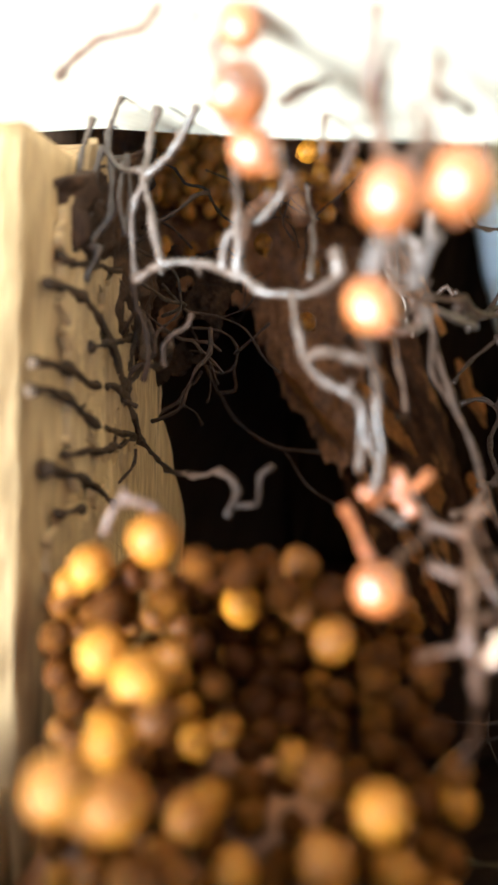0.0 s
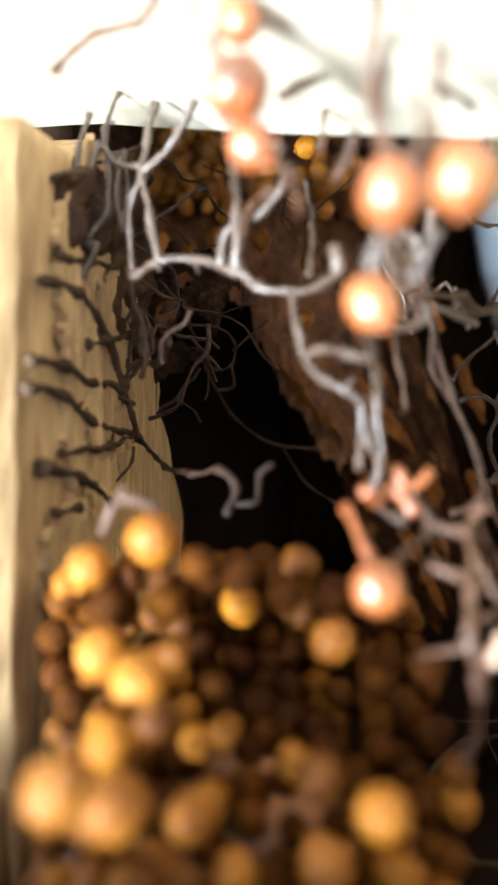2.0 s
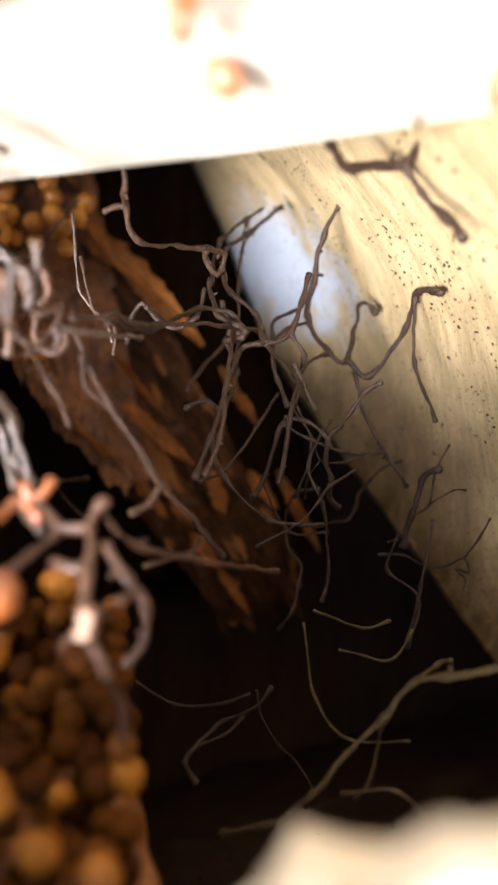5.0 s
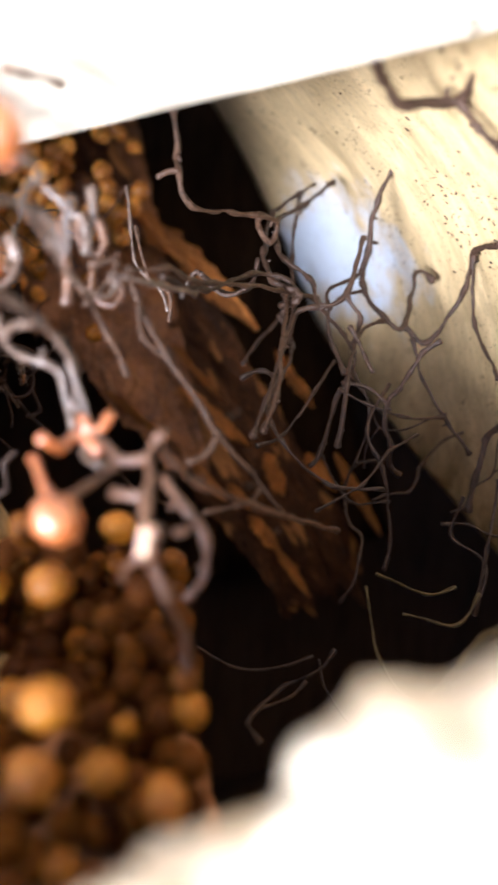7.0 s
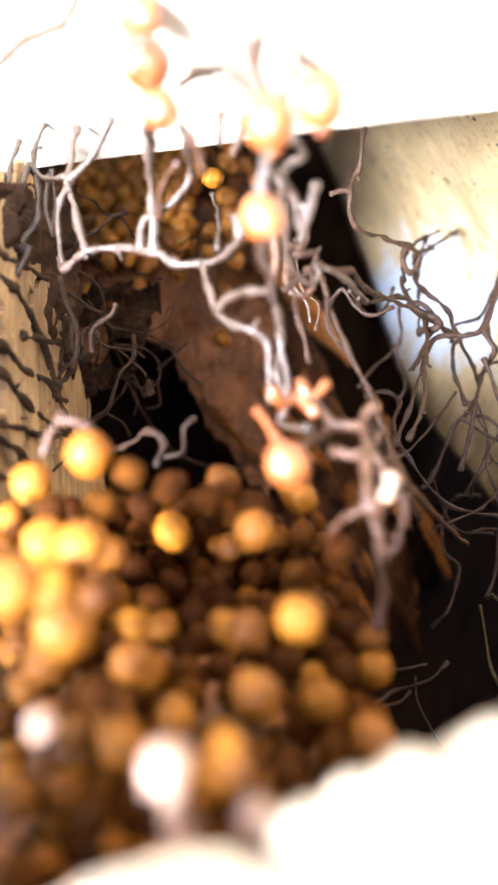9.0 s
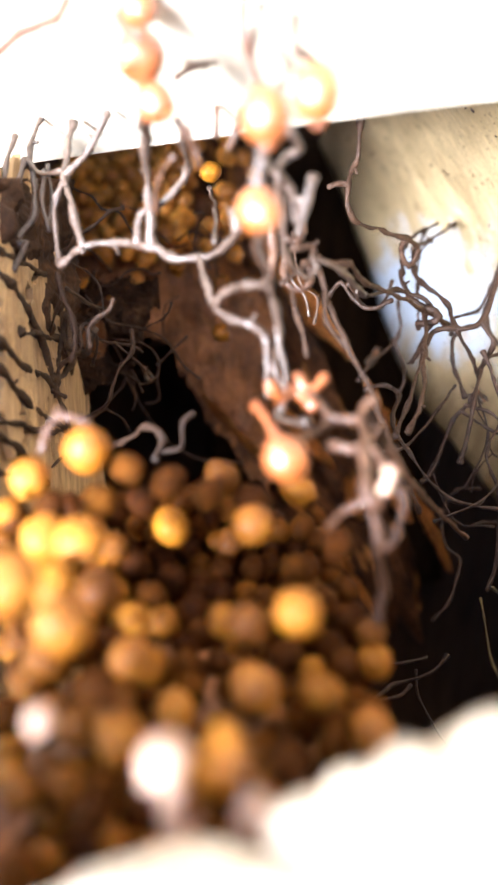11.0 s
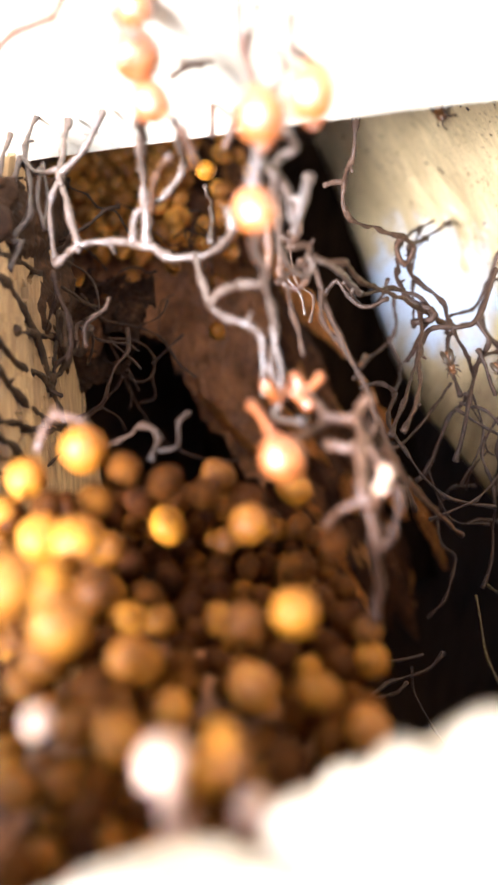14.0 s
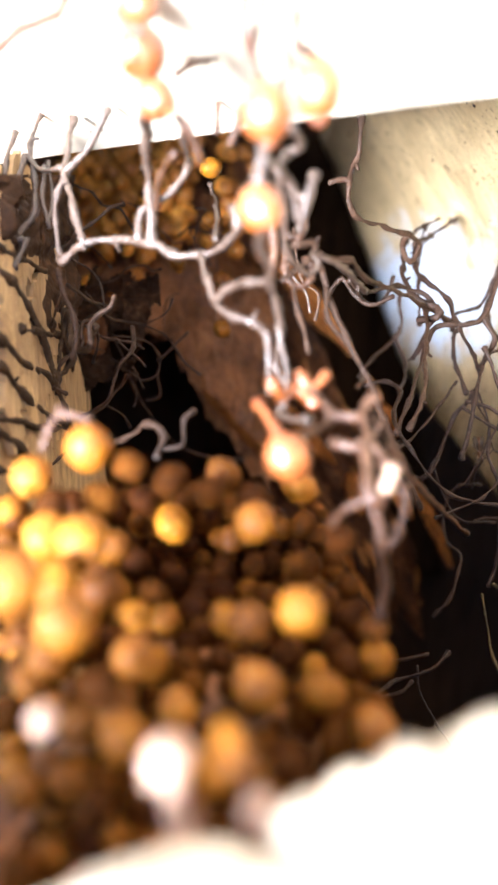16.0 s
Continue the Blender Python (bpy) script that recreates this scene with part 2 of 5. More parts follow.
def tube(bm, pts, radii, sides=8, lumpy=0.24):
    """A round strand along pts, with uneven thickness and closed ends."""
    rings = []
    side = None
    for i, p in enumerate(pts):
        ahead = (pts[min(i + 1, len(pts) - 1)] - pts[max(i - 1, 0)]).normalized()
        if side is None:
            side = ahead.orthogonal().normalized()
        side = (side - ahead * side.dot(ahead)).normalized()
        up = ahead.cross(side)
        ring = []
        for k in range(sides):
            a = 2 * math.pi * k / sides
            q = p + (side * math.cos(a) + up * math.sin(a)) * radii[i]
            r = radii[i] * (1 + lumpy * noise.noise(q * 4.0) + lumpy * noise.noise(q * 11.0))
            ring.append(bm.verts.new(p + (side * math.cos(a) + up * math.sin(a)) * r))
        rings.append(ring)
    for a, b in zip(rings, rings[1:]):
        for k in range(sides):
            bm.faces.new((a[k], a[(k + 1) % sides], b[(k + 1) % sides], b[k]))
    for ring, p, flip in ((rings[0], pts[0], True), (rings[-1], pts[-1], False)):
        tip = bm.verts.new(p + (p - (pts[1] if flip else pts[-2])).normalized() * radii[0 if flip else -1] * 0.6)
        for k in range(sides):
            f = (ring[k], ring[(k + 1) % sides], tip)
            bm.faces.new(f[::-1] if flip else f)


def strand(parent, mat, r, *pts):
    """One wax or resin strand: thicker at its ends and at the bends."""
    path = catmull(pts, 0.15)
    last = len(path) - 1
    path = [p + (0.9 * r * Vector(noise.noise_vector(p * 1.6)) + 0.4 * r * Vector(noise.noise_vector(p * 4.5))) * min(1.0, 0.35 + 0.2 * min(i, last - i)) for i, p in enumerate(path)]
    knots = [Vector(p) for p in pts]
    radii = []
    for i, p in enumerate(path):
        near = min((p - k).length for k in knots)
        end = min(i, last - i) * 0.15
        radii.append(r * (0.86 + 0.50 * math.exp(-(near / 0.22) ** 2) + 0.18 * math.exp(-(end / 0.25) ** 2) + 0.34 * noise.noise(p * 1.3) + 0.44 * noise.noise(p * 4.2)))
    bm = bmesh.new()
    tube(bm, path, radii)
    for i in range(3, last - 2, 2):
        if r > 0.045 and noise.noise(path[i] * 6.3) > 0.38:
            way = (Vector(noise.noise_vector(path[i] * 9.1)).cross(path[i + 1] - path[i])).normalized()
            tube(bm, [path[i], path[i] + way * radii[i] * 1.5, path[i] + way * radii[i] * 2.6], [radii[i] * 0.7, radii[i] * 0.5, radii[i] * 0.42], 6)
    return part("strand", bm, mat, parent)


def grid_mesh(bm, rows, close=False):
    vs = [[bm.verts.new(p) for p in row] for row in rows]
    for a, b in zip(vs, vs[1:]):
        for k in range(len(a) - 1):
            bm.faces.new((a[k], a[k + 1], b[k + 1], b[k]))
    return vs


def slab_rows(bm, rows, depth):
    """A sheet of points given thickness by the vector function depth(p)."""
    front = grid_mesh(bm, rows)
    back = grid_mesh(bm, [[Vector(p) + depth(Vector(p)) for p in row] for row in rows])
    n, m = len(rows), len(rows[0])
    for i in range(n - 1):
        bm.faces.new((front[i][0], front[i + 1][0], back[i + 1][0], back[i][0]))
        bm.faces.new((front[i][m - 1], back[i][m - 1], back[i + 1][m - 1], front[i + 1][m - 1]))
    for k in range(m - 1):
        bm.faces.new((front[0][k], back[0][k], back[0][k + 1], front[0][k + 1]))
        bm.faces.new((front[n - 1][k], front[n - 1][k + 1], back[n - 1][k + 1], back[n - 1][k]))
    bmesh.ops.recalc_face_normals(bm, faces=bm.faces)


def quad_rows(a, b, c, d, n, m, rough=0.0, size=0.7):
    """Rows from edge a-b to edge d-c, roughened by noise."""
    a, b, c, d = (Vector(p) for p in (a, b, c, d))
    out = []
    for i in range(n + 1):
        p, q = a.lerp(d, i / n), b.lerp(c, i / n)
        row = []
        for k in range(m + 1):
            v = p.lerp(q, k / m)
            row.append(v + rough * Vector(noise.noise_vector(v * size)))
        out.append(row)
    return out


# ---- the setting ----
bm = bmesh.new()
soil = []
for i in range(61):
    row = []
    for k in range(61):
        u, v = (i - 30) / 30, (k - 30) / 30
        x, y = math.copysign(abs(u) ** 3, u) * 900, math.copysign(abs(v) ** 3, v) * 900
        row.append((x, y, 0.004 * noise.noise((x * 9, y * 9, 0))))
    soil.append(row)
grid_mesh(bm, soil)
me = bpy.data.meshes.new("ground")
bm.to_mesh(me)
bm.free()
me.materials.append(GROUND)
tagged(new("ground", me), "dry brown soil under the hive box", "ground", kind="structure")


def board(name, rows, depth, mat, label, category, smooth=False, base=None):
    bm = bmesh.new()
    slab_rows(bm, rows, depth)
    mid = base or rows[len(rows) // 2][len(rows[0]) // 2]
    base = thing(name, mid, label, category, kind="structure")
    part("plank", bm, mat, base, smooth=smooth)
    return base


def lid_edge(x):
    if x < -4:
        return Vector((x, 20.17 - 0.5 * (x + 4), 8.49 - 0.15 * (x + 4)))
    return Vector((x, 15.37 - 1.066 * x + 0.0334 * x * x, 6.30 - 0.476 * x + 0.0179 * x * x))


# pale board: its far edge runs slanting across, the board comes forward over the eye
rows = []
for i in range(25):
    t = i / 24
    row = []
    for k in range(33):
        x = -16 + 30 * k / 32
        e = lid_edge(x)
        v = e + Vector((0, -1, -max(0.03, 0.13 - 0.02 * x) if x > 0 else -0.13)) * (t * (e.y + 2.0))
        if i:
            v += 0.05 * Vector(noise.noise_vector(v * 0.8))
        row.append(v)
    rows.append(row)
board("wall_north", rows, lambda p: Vector((0.3, 0.5, 2.2)), LID, "pale planed wooden hive board in full sun", "wooden wall")


def left_x(y):
    return -3.93 + 0.17 * (y - 13.2)


rows = []
for i in range(71):
    row = []
    for k in range(61):
        t = i / 70
        low, high = Vector((0, 12.5 + 15.0 * t, -14)), Vector((0, 13.0 + 14.5 * t, float(np.interp(13.0 + 14.5 * t, (13.0, 15.5, 17.0, 19.0, 27.5), (5.6, 5.85, 6.5, 7.6, 10.4)))))
        v = low.lerp(high, k / 60)
        turn = 20.4 - 0.75 * max(-4.5, min(6.0, v.z - 2.0)) + 0.5 * noise.noise((v.z * 0.9, 0, 4))
        past = max(0.0, v.y - turn)
        v.x = left_x(v.y) - 0.16 * past * past
        row.append(v + 0.10 * Vector(noise.noise_vector(v * 0.9)))
    rows.append(row)
west = board("wall_west", rows, lambda p: Vector((-3.4, 0.25, 0)), SIDE, "tan wooden hive wall with rough upright grain", "wooden wall", True)

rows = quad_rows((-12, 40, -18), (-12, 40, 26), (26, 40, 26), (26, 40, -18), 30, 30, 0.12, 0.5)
board("floor", rows, lambda p: Vector((0, 2.2, 0)), BACKW, "wooden floor deep in the hive, coloured near black for its shade", "hive floor", True)

# two unseen walls, added to close the hollow against outside light
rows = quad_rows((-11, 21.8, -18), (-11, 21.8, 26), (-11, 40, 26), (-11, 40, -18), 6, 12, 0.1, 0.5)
board("wall_alcove", rows, lambda p: Vector((-2, 0, 0)), BACKW, "unseen dark wall added to close the side of the hollow", "wooden wall", True)
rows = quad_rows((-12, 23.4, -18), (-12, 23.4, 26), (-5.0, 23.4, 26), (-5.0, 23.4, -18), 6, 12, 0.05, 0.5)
board("wall_return", rows, lambda p: Vector((0, -2, 0)), BACKW, "unseen dark wall added behind the grained wall", "wooden wall", True)

# unseen, added to keep sky light from entering behind the pale board
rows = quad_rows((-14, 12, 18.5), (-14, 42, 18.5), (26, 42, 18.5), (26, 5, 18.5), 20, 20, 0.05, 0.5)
board("wall_outer", rows, lambda p: Vector((0, 0, 2)), BACKW, "unseen dark board added behind the pale board against sky light", "wooden wall", True)

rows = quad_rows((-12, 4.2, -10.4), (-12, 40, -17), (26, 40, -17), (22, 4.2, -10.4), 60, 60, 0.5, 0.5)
board("wall_south", rows, lambda p: Vector((0, 0, -2.0)), BACKW, "wooden hive wall coloured near black for its shade", "wooden wall", True)

# added to close a gap through which bright ground showed
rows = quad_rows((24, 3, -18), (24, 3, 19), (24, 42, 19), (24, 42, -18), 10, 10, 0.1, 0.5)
board("wall_end", rows, lambda p: Vector((2, 0, 0)), BACKW, "dark wall added behind the pale speckled wall to close a gap", "wooden wall", True)

# unseen low wall, added to keep the sun off the lower cells
rows = quad_rows((-4.3, 1.5, -9.5), (-4.3, 1.5, -7.0), (left_x(12.6), 12.6, -5.8), (left_x(12.6), 12.6, -9.5), 24, 14, 0.08, 0.9)
board("wall_low", rows, lambda p: Vector((-2.2, 0, 0)), SIDE, "unseen low wooden wall added to shade the cell cluster", "wooden wall", True)

def lagrange3(a, b, c, t):
    return Vector(a) * (2 * (t - 0.5) * (t - 1)) + Vector(b) * (4 * t * (1 - t)) + Vector(c) * (2 * t * (t - 0.5))


# pale side board: far edge, middle and near edge at five heights
across = (
    ((8.6, 35.5, 17.6), (6.6, 21.0, 12.7), (4.0, 3.0, 9.4)),
    ((10.3, 36.0, 12.3), (10.9, 21.0, 7.0), (7.4, 3.0, 4.0)),
    ((11.4, 34.0, 4.5), (12.8, 20.0, 2.5), (10.7, 3.0, -0.2)),
    ((12.3, 29.5, -0.5), (14.4, 17.0, -3.8), (13.6, 3.0, -4.2)),
    ((14.5, 19.0, -11.0), (16.5, 14.0, -11.0), (16.6, 3.0, -11.0)),
)
rows = []
for k in range(41):
    t = k / 40
    rule = [lagrange3(*abc, t) for abc in across]
    col = catmull(rule, 0.5)
    n = 48
    col = [col[round(i * (len(col) - 1) / n)] for i in range(n + 1)]
    rows.append([v + 0.10 * Vector(noise.noise_vector(v * 0.7)) for v in col])
east_rows = rows
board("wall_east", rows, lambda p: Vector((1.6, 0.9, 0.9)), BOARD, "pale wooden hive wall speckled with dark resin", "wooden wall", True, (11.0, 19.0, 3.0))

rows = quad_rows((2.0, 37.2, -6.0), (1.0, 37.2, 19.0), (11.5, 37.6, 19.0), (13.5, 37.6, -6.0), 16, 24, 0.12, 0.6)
board("wall_plank", rows, lambda p: Vector((0, 1.4, 0)), MIDW, "dark brown plank at the back of the hive, darkened for shade", "wooden wall", True)

# ---- the bark plank behind the strands ----
bark = thing("bark_plank", (9.4, 28.6, -8.0), "dark brown split bark plank leaning across the hive", "bark")
left_top, right_top, right_foot, left_foot = Vector((-2.9, 30.3, 12.6)), Vector((2.7, 31.0, 16.2)), Vector((11.0, 30.0, -6.4)), Vector((6.9, 27.5, -7.2))
wide = Vector((0.86, 0.1, 0.50))
out = Vector((0.24, -0.95, 0.18))
rows = []
for i in range(181):
    t = i / 180
    row = []
    for k in range(91):
        s = k / 90
        edge = 0.05 * noise.noise((t * 7, 3 * s, 7)) + 0.02 * noise.noise((t * 31, 3 * s, 8))
        v = left_top.lerp(left_foot, t).lerp(right_top.lerp(right_foot, t), s + edge * (1 - 2 * s) * 2)
        ridge = 0.35 * math.sin(s * math.pi) + 0.30 * noise.noise((s * 4, t * 4, 1)) + 0.15 * noise.noise((s * 13, t * 14, 2)) + 0.07 * noise.noise((s * 45, t * 50, 3)) + 0.04 * noise.noise((s * 100, t * 140, 5))
        # plates of bark that overlap like shingles along the grain
        for at, lift, q in ((0.20, 0.30, 11), (0.46, 0.55, 12), (0.74, 0.35, 13)):
            if s > at + 0.07 * noise.noise((t * 5, q, 0)) + 0.03 * noise.noise((t * 19, q, 1)) + 0.012 * noise.noise((t * 60, q, 2)):
                ridge += lift * (0.6 + 0.9 * noise.noise((t * 3, q, 4))) - 0.8 * (s - at) * lift
        if noise.noise((s * 5, t * 9, 6)) > 0.22:
            ridge -= 0.22
        # a torn foot that sinks away from the light
        foot = max(0.0, (t - 0.84) / 0.16)
        v += (left_foot - left_top).normalized() * foot * (1.6 * noise.noise((s * 6, 4, 2)) + 1.0 * noise.noise((s * 17, 5, 2)))
        row.append(v + out * (ridge - 1.0 - 1.5 * foot * foot))
    rows.append(row)
bm = bmesh.new()
slab_rows(bm, rows, lambda p: Vector((0.1, 1.2, 0.1)))
part("bark", bm, BARK, bark)


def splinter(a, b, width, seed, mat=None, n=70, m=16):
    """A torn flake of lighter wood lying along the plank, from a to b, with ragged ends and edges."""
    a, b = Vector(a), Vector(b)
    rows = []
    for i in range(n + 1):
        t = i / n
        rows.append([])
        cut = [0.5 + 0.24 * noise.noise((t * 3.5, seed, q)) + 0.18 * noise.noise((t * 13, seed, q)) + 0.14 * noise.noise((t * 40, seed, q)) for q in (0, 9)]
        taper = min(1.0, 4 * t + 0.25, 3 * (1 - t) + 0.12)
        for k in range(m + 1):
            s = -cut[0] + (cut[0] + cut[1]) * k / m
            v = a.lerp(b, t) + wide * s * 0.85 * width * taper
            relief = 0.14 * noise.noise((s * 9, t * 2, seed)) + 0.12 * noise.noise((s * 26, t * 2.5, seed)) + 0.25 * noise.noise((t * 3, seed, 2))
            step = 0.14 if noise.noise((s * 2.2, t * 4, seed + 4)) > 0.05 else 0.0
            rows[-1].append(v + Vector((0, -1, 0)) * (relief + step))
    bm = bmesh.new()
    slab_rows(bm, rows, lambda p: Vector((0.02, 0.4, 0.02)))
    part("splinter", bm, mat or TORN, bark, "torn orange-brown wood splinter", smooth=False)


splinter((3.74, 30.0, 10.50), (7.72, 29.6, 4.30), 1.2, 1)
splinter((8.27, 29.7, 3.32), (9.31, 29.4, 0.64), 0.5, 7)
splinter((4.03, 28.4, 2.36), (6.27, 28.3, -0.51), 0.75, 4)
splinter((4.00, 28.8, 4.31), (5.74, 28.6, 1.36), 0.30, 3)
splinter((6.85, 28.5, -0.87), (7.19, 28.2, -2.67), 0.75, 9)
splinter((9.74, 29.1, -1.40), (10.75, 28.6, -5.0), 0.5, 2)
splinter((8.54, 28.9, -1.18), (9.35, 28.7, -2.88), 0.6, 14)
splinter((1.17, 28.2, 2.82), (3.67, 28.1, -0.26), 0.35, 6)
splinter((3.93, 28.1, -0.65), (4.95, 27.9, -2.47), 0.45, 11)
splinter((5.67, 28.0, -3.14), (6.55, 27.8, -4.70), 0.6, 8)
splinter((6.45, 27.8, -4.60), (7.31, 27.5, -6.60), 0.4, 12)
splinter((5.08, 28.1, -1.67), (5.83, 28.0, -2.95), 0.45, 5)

def flake(parent, at, tall, width, seed, mat):
    """A thin torn chip standing off the grained wall."""
    y0, z0 = at
    rows = []
    n, m = 22, 8
    for i in range(n + 1):
        t = i / n
        cut = [0.5 + 0.35 * noise.noise((t * 5, seed, q)) + 0.22 * noise.noise((t * 17, seed, q)) for q in (0, 9)]
        end = min(1.0, 5 * t + 0.35, 5 * (1 - t) + 0.2)
        row = []
        for k in range(m + 1):
            s = (-cut[0] + (cut[0] + cut[1]) * k / m) * width * end
            y, z = y0 + s, z0 + tall * (0.5 - t) + 0.35 * noise.noise((s * 3, seed, 4))
            out = 0.2 + 0.07 * noise.noise((y * 2, z * 0.8, seed)) + 0.03 * noise.noise((y * 9, z * 2, seed))
            row.append(Vector((left_x(y) + out, y, z)))
        rows.append(row)
    bm = bmesh.new()
    slab_rows(bm, rows, lambda p: Vector((-0.18, 0, 0)))
    part("chip", bm, mat, parent, "torn chip of tan wood", smooth=False)


chips = random.Random(21)
for k in range(26):
    flake(west, (chips.uniform(14.6, 18.6), chips.uniform(-3.5, 5.0)), chips.uniform(0.9, 3.2), chips.uniform(0.6, 1.8), k, SIDE)

# brown wrinkled wax sheet that lines the back, from the grained wall to the bark
sheet = thing("wax_sheet", (-0.5, 28.6, 5.0), "brown wrinkled wax sheet lining the hollow beside the bark", "wax sheet")
line = catmull(((-6.2, 27.4, 7.6), (-5.2, 27.8, 7.1), (-4.4, 28.0, 6.0), (-3.7, 28.2, 4.5), (-2.9, 28.4, 4.1), (-2.3, 28.4, 5.9), (-1.6, 28.5, 6.1), (-0.9, 28.4, 5.5), (0.1, 28.5, 5.0), (0.5, 28.6, 3.8), (0.95, 28.6, 3.0), (1.5, 28.8, 1.8), (2.1, 29.0, 0.9), (3.2, 29.4, -0.9), (4.6, 30.0, -1.5)), 0.1)
rows = []
for q in line:
    row = []
    low = q.z + 0.55 * noise.noise((q.x * 2.6, q.y, 3)) + 0.35 * noise.noise((q.x * 8, q.y, 5))
    for k in range(81):
        z = 16.0 + (low - 16.0) * k / 80
        v = Vector((q.x, q.y + 0.30 * (z - 6) if z > 6 else q.y + 0.12 * (z - 6), z))
        fold = 0.40 * noise.noise((v.x * 0.8, v.y * 0.5, z * 0.7)) + 0.28 * noise.noise((v.x * 2.1, v.y, z * 1.6)) + 0.14 * noise.noise((v.x * 5, v.y * 2, z * 4)) + 0.06 * noise.noise((v.x * 13, v.y * 5, z * 11))
        row.append(v + Vector((0.35, -1.0, 0)) * fold)
    rows.append(row)
bm = bmesh.new()
slab_rows(bm, rows, lambda p: Vector((0, 0.22, 0)))
part("sheet", bm, SHEET, sheet)

# lumpy brown crust that covers the top of the grained wall, with a ragged lower edge
crust = thing("wax_crust", (-3.2, 17.0, 4.2), "dark brown lumpy wax crust over the top of the grained wall", "wax crust")
rows = []
for i in range(91):
    y = 14.2 + 5.6 * i / 90
    low = float(np.interp(y, (14.2, 15.0, 16.0, 17.0, 18.5, 20.0), (4.8, 4.1, 3.1, 2.3, 1.7, 1.4)))
    low += 0.5 * noise.noise((y * 0.9, 2, 0)) + 0.4 * noise.noise((y * 2.6, 3, 0)) + 0.2 * noise.noise((y * 7, 4, 0))
    high = 5.15 + 0.5 * (y - 14.5)
    row = []
    for k in range(61):
        z = high + (low - high) * k / 60
        lump = 0.30 + 0.22 * noise.noise((y * 0.9, z * 0.9, 5)) + 0.20 * noise.noise((y * 2.4, z * 2.4, 6)) + 0.08 * noise.noise((y * 7, z * 7, 7))
        # worn through in patches lower down, where the bare wood shows
        lump -= 0.7 * max(0.0, min(1.0, 3.0 * noise.noise((y * 0.8, z * 0.55, 9)) + 0.25)) * max(0.0, min(1.0, (4.3 - z) / 1.2))
        row.append(Vector((left_x(y) + lump - 0.3 * (k / 60) ** 6, y, z)))
    rows.append(row)
bm = bmesh.new()
slab_rows(bm, rows, lambda p: Vector((-0.3, 0, 0)))
part("crust", bm, CRUST, crust)

# crumpled resin film stretched across the upper corner of the hollow, torn open in places
veil = thing("resin_film", (-2.4, 21.6, 4.5), "crumpled dark brown resin film torn open beside the hollow", "resin film")


def torn(x, z):
    """True where the film is missing."""
    frayed = 0.30 * noise.noise((x * 2.1, z * 2.1, 1)) + 0.14 * noise.noise((x * 6, z * 6, 2))
    low = float(np.interp(x, (-4.2, -2.6, -1.9, -1.2, -0.5), (1.2, 1.5, 2.0, 2.3, 4.3)))
    holes = ((-2.25, 3.45, 0.40, 0.62), (-1.45, 3.0, 0.42, 0.50), (-1.85, 4.6, 0.28, 0.25))
    return z < low + frayed or z > 5.5 + 2 * frayed or any(((x - a) / c) ** 2 + ((z - b) / d) ** 2 < 1 + 1.5 * frayed for a, b, c, d in holes)


bm = bmesh.new()
grid = {}
for i in range(91):
    for k in range(121):
        x, z = -4.3 + 4.1 * i / 90, 1.0 + 5.4 * k / 120
        fold = 0.55 * noise.noise((x * 0.9, z * 0.6, 5)) + 0.30 * abs(noise.noise((x * 2.2, z * 1.5, 6))) + 0.07 * noise.noise((x * 7, z * 7, 7))
        grid[i, k] = Vector((x, 21.4 + 0.22 * (z - 3) + fold, z))
slabs = {}
for i in range(90):
    for k in range(120):
        mid = (grid[i, k] + grid[i + 1, k + 1]) / 2
        if torn(mid.x, mid.z):
            continue
        ring = []
        for c in ((i, k), (i + 1, k), (i + 1, k + 1), (i, k + 1)):
            if c not in slabs:
                slabs[c] = bm.verts.new(grid[c])
            ring.append(slabs[c])
        bm.faces.new(ring)
bmesh.ops.solidify(bm, geom=bm.faces[:], thickness=0.05)
part("film", bm, CRUST, veil)

# ---- the pale rim of the opening, close to the eye ----
rim = thing("waxy_rim", (3.0, 5.5, -6.0), "pale lumpy waxy rim of the hive opening in full sun", "hive rim")


def crest(x):
    """Height of the rim's crest."""
    z = np.interp(x, (-2.8, -0.82, -0.24, 0.61, 0.8, 1.0, 1.52, 1.7, 2.2, 2.55, 2.72, 3.2, 3.8, 4.12, 4.43, 4.6, 4.85, 5.05, 5.5, 11.2),
                  (-6.0, -5.54, -5.40, -5.38, -5.19, -5.00, -4.73, -4.57, -4.34, -4.20, -4.03, -3.91, -3.83, -3.62, -3.27, -3.19, -3.22, -3.11, -3.02, -6.5))
    return float(z) - 0.06 - 0.20 * min(1.0, max(0.0, (x - 0.8) / 2.4)) + 0.04 * noise.noise((x * 2.4, 0, 3))


def crest_y(x):
    return 5.1 - 0.3 * min(5.0, max(0.0, x))


rows = []
for i in range(141):
    x = -2.8 + 14.0 * i / 140
    row = []
    for k in range(49):
        a = -0.35 * math.pi + 1.25 * math.pi * k / 48
        v = Vector((x, crest_y(x) - 1.2 * math.cos(a), crest(x) - 1.05 + 1.0 * math.sin(a)))
        if k > 34:
            v.z -= (k - 34) * 0.275
        row.append(v + 0.16 * Vector(noise.noise_vector(v * 1.1)) + 0.07 * Vector(noise.noise_vector(v * 3.2)) + 0.035 * Vector(noise.noise_vector(v * 8.0)))
    rows.append(row)
bm = bmesh.new()
slab_rows(bm, rows, lambda p: Vector((0, 0.0, -0.6)))
part("ridge", bm, RIM, rim)
lumps = random.Random(11)
x = -1.2
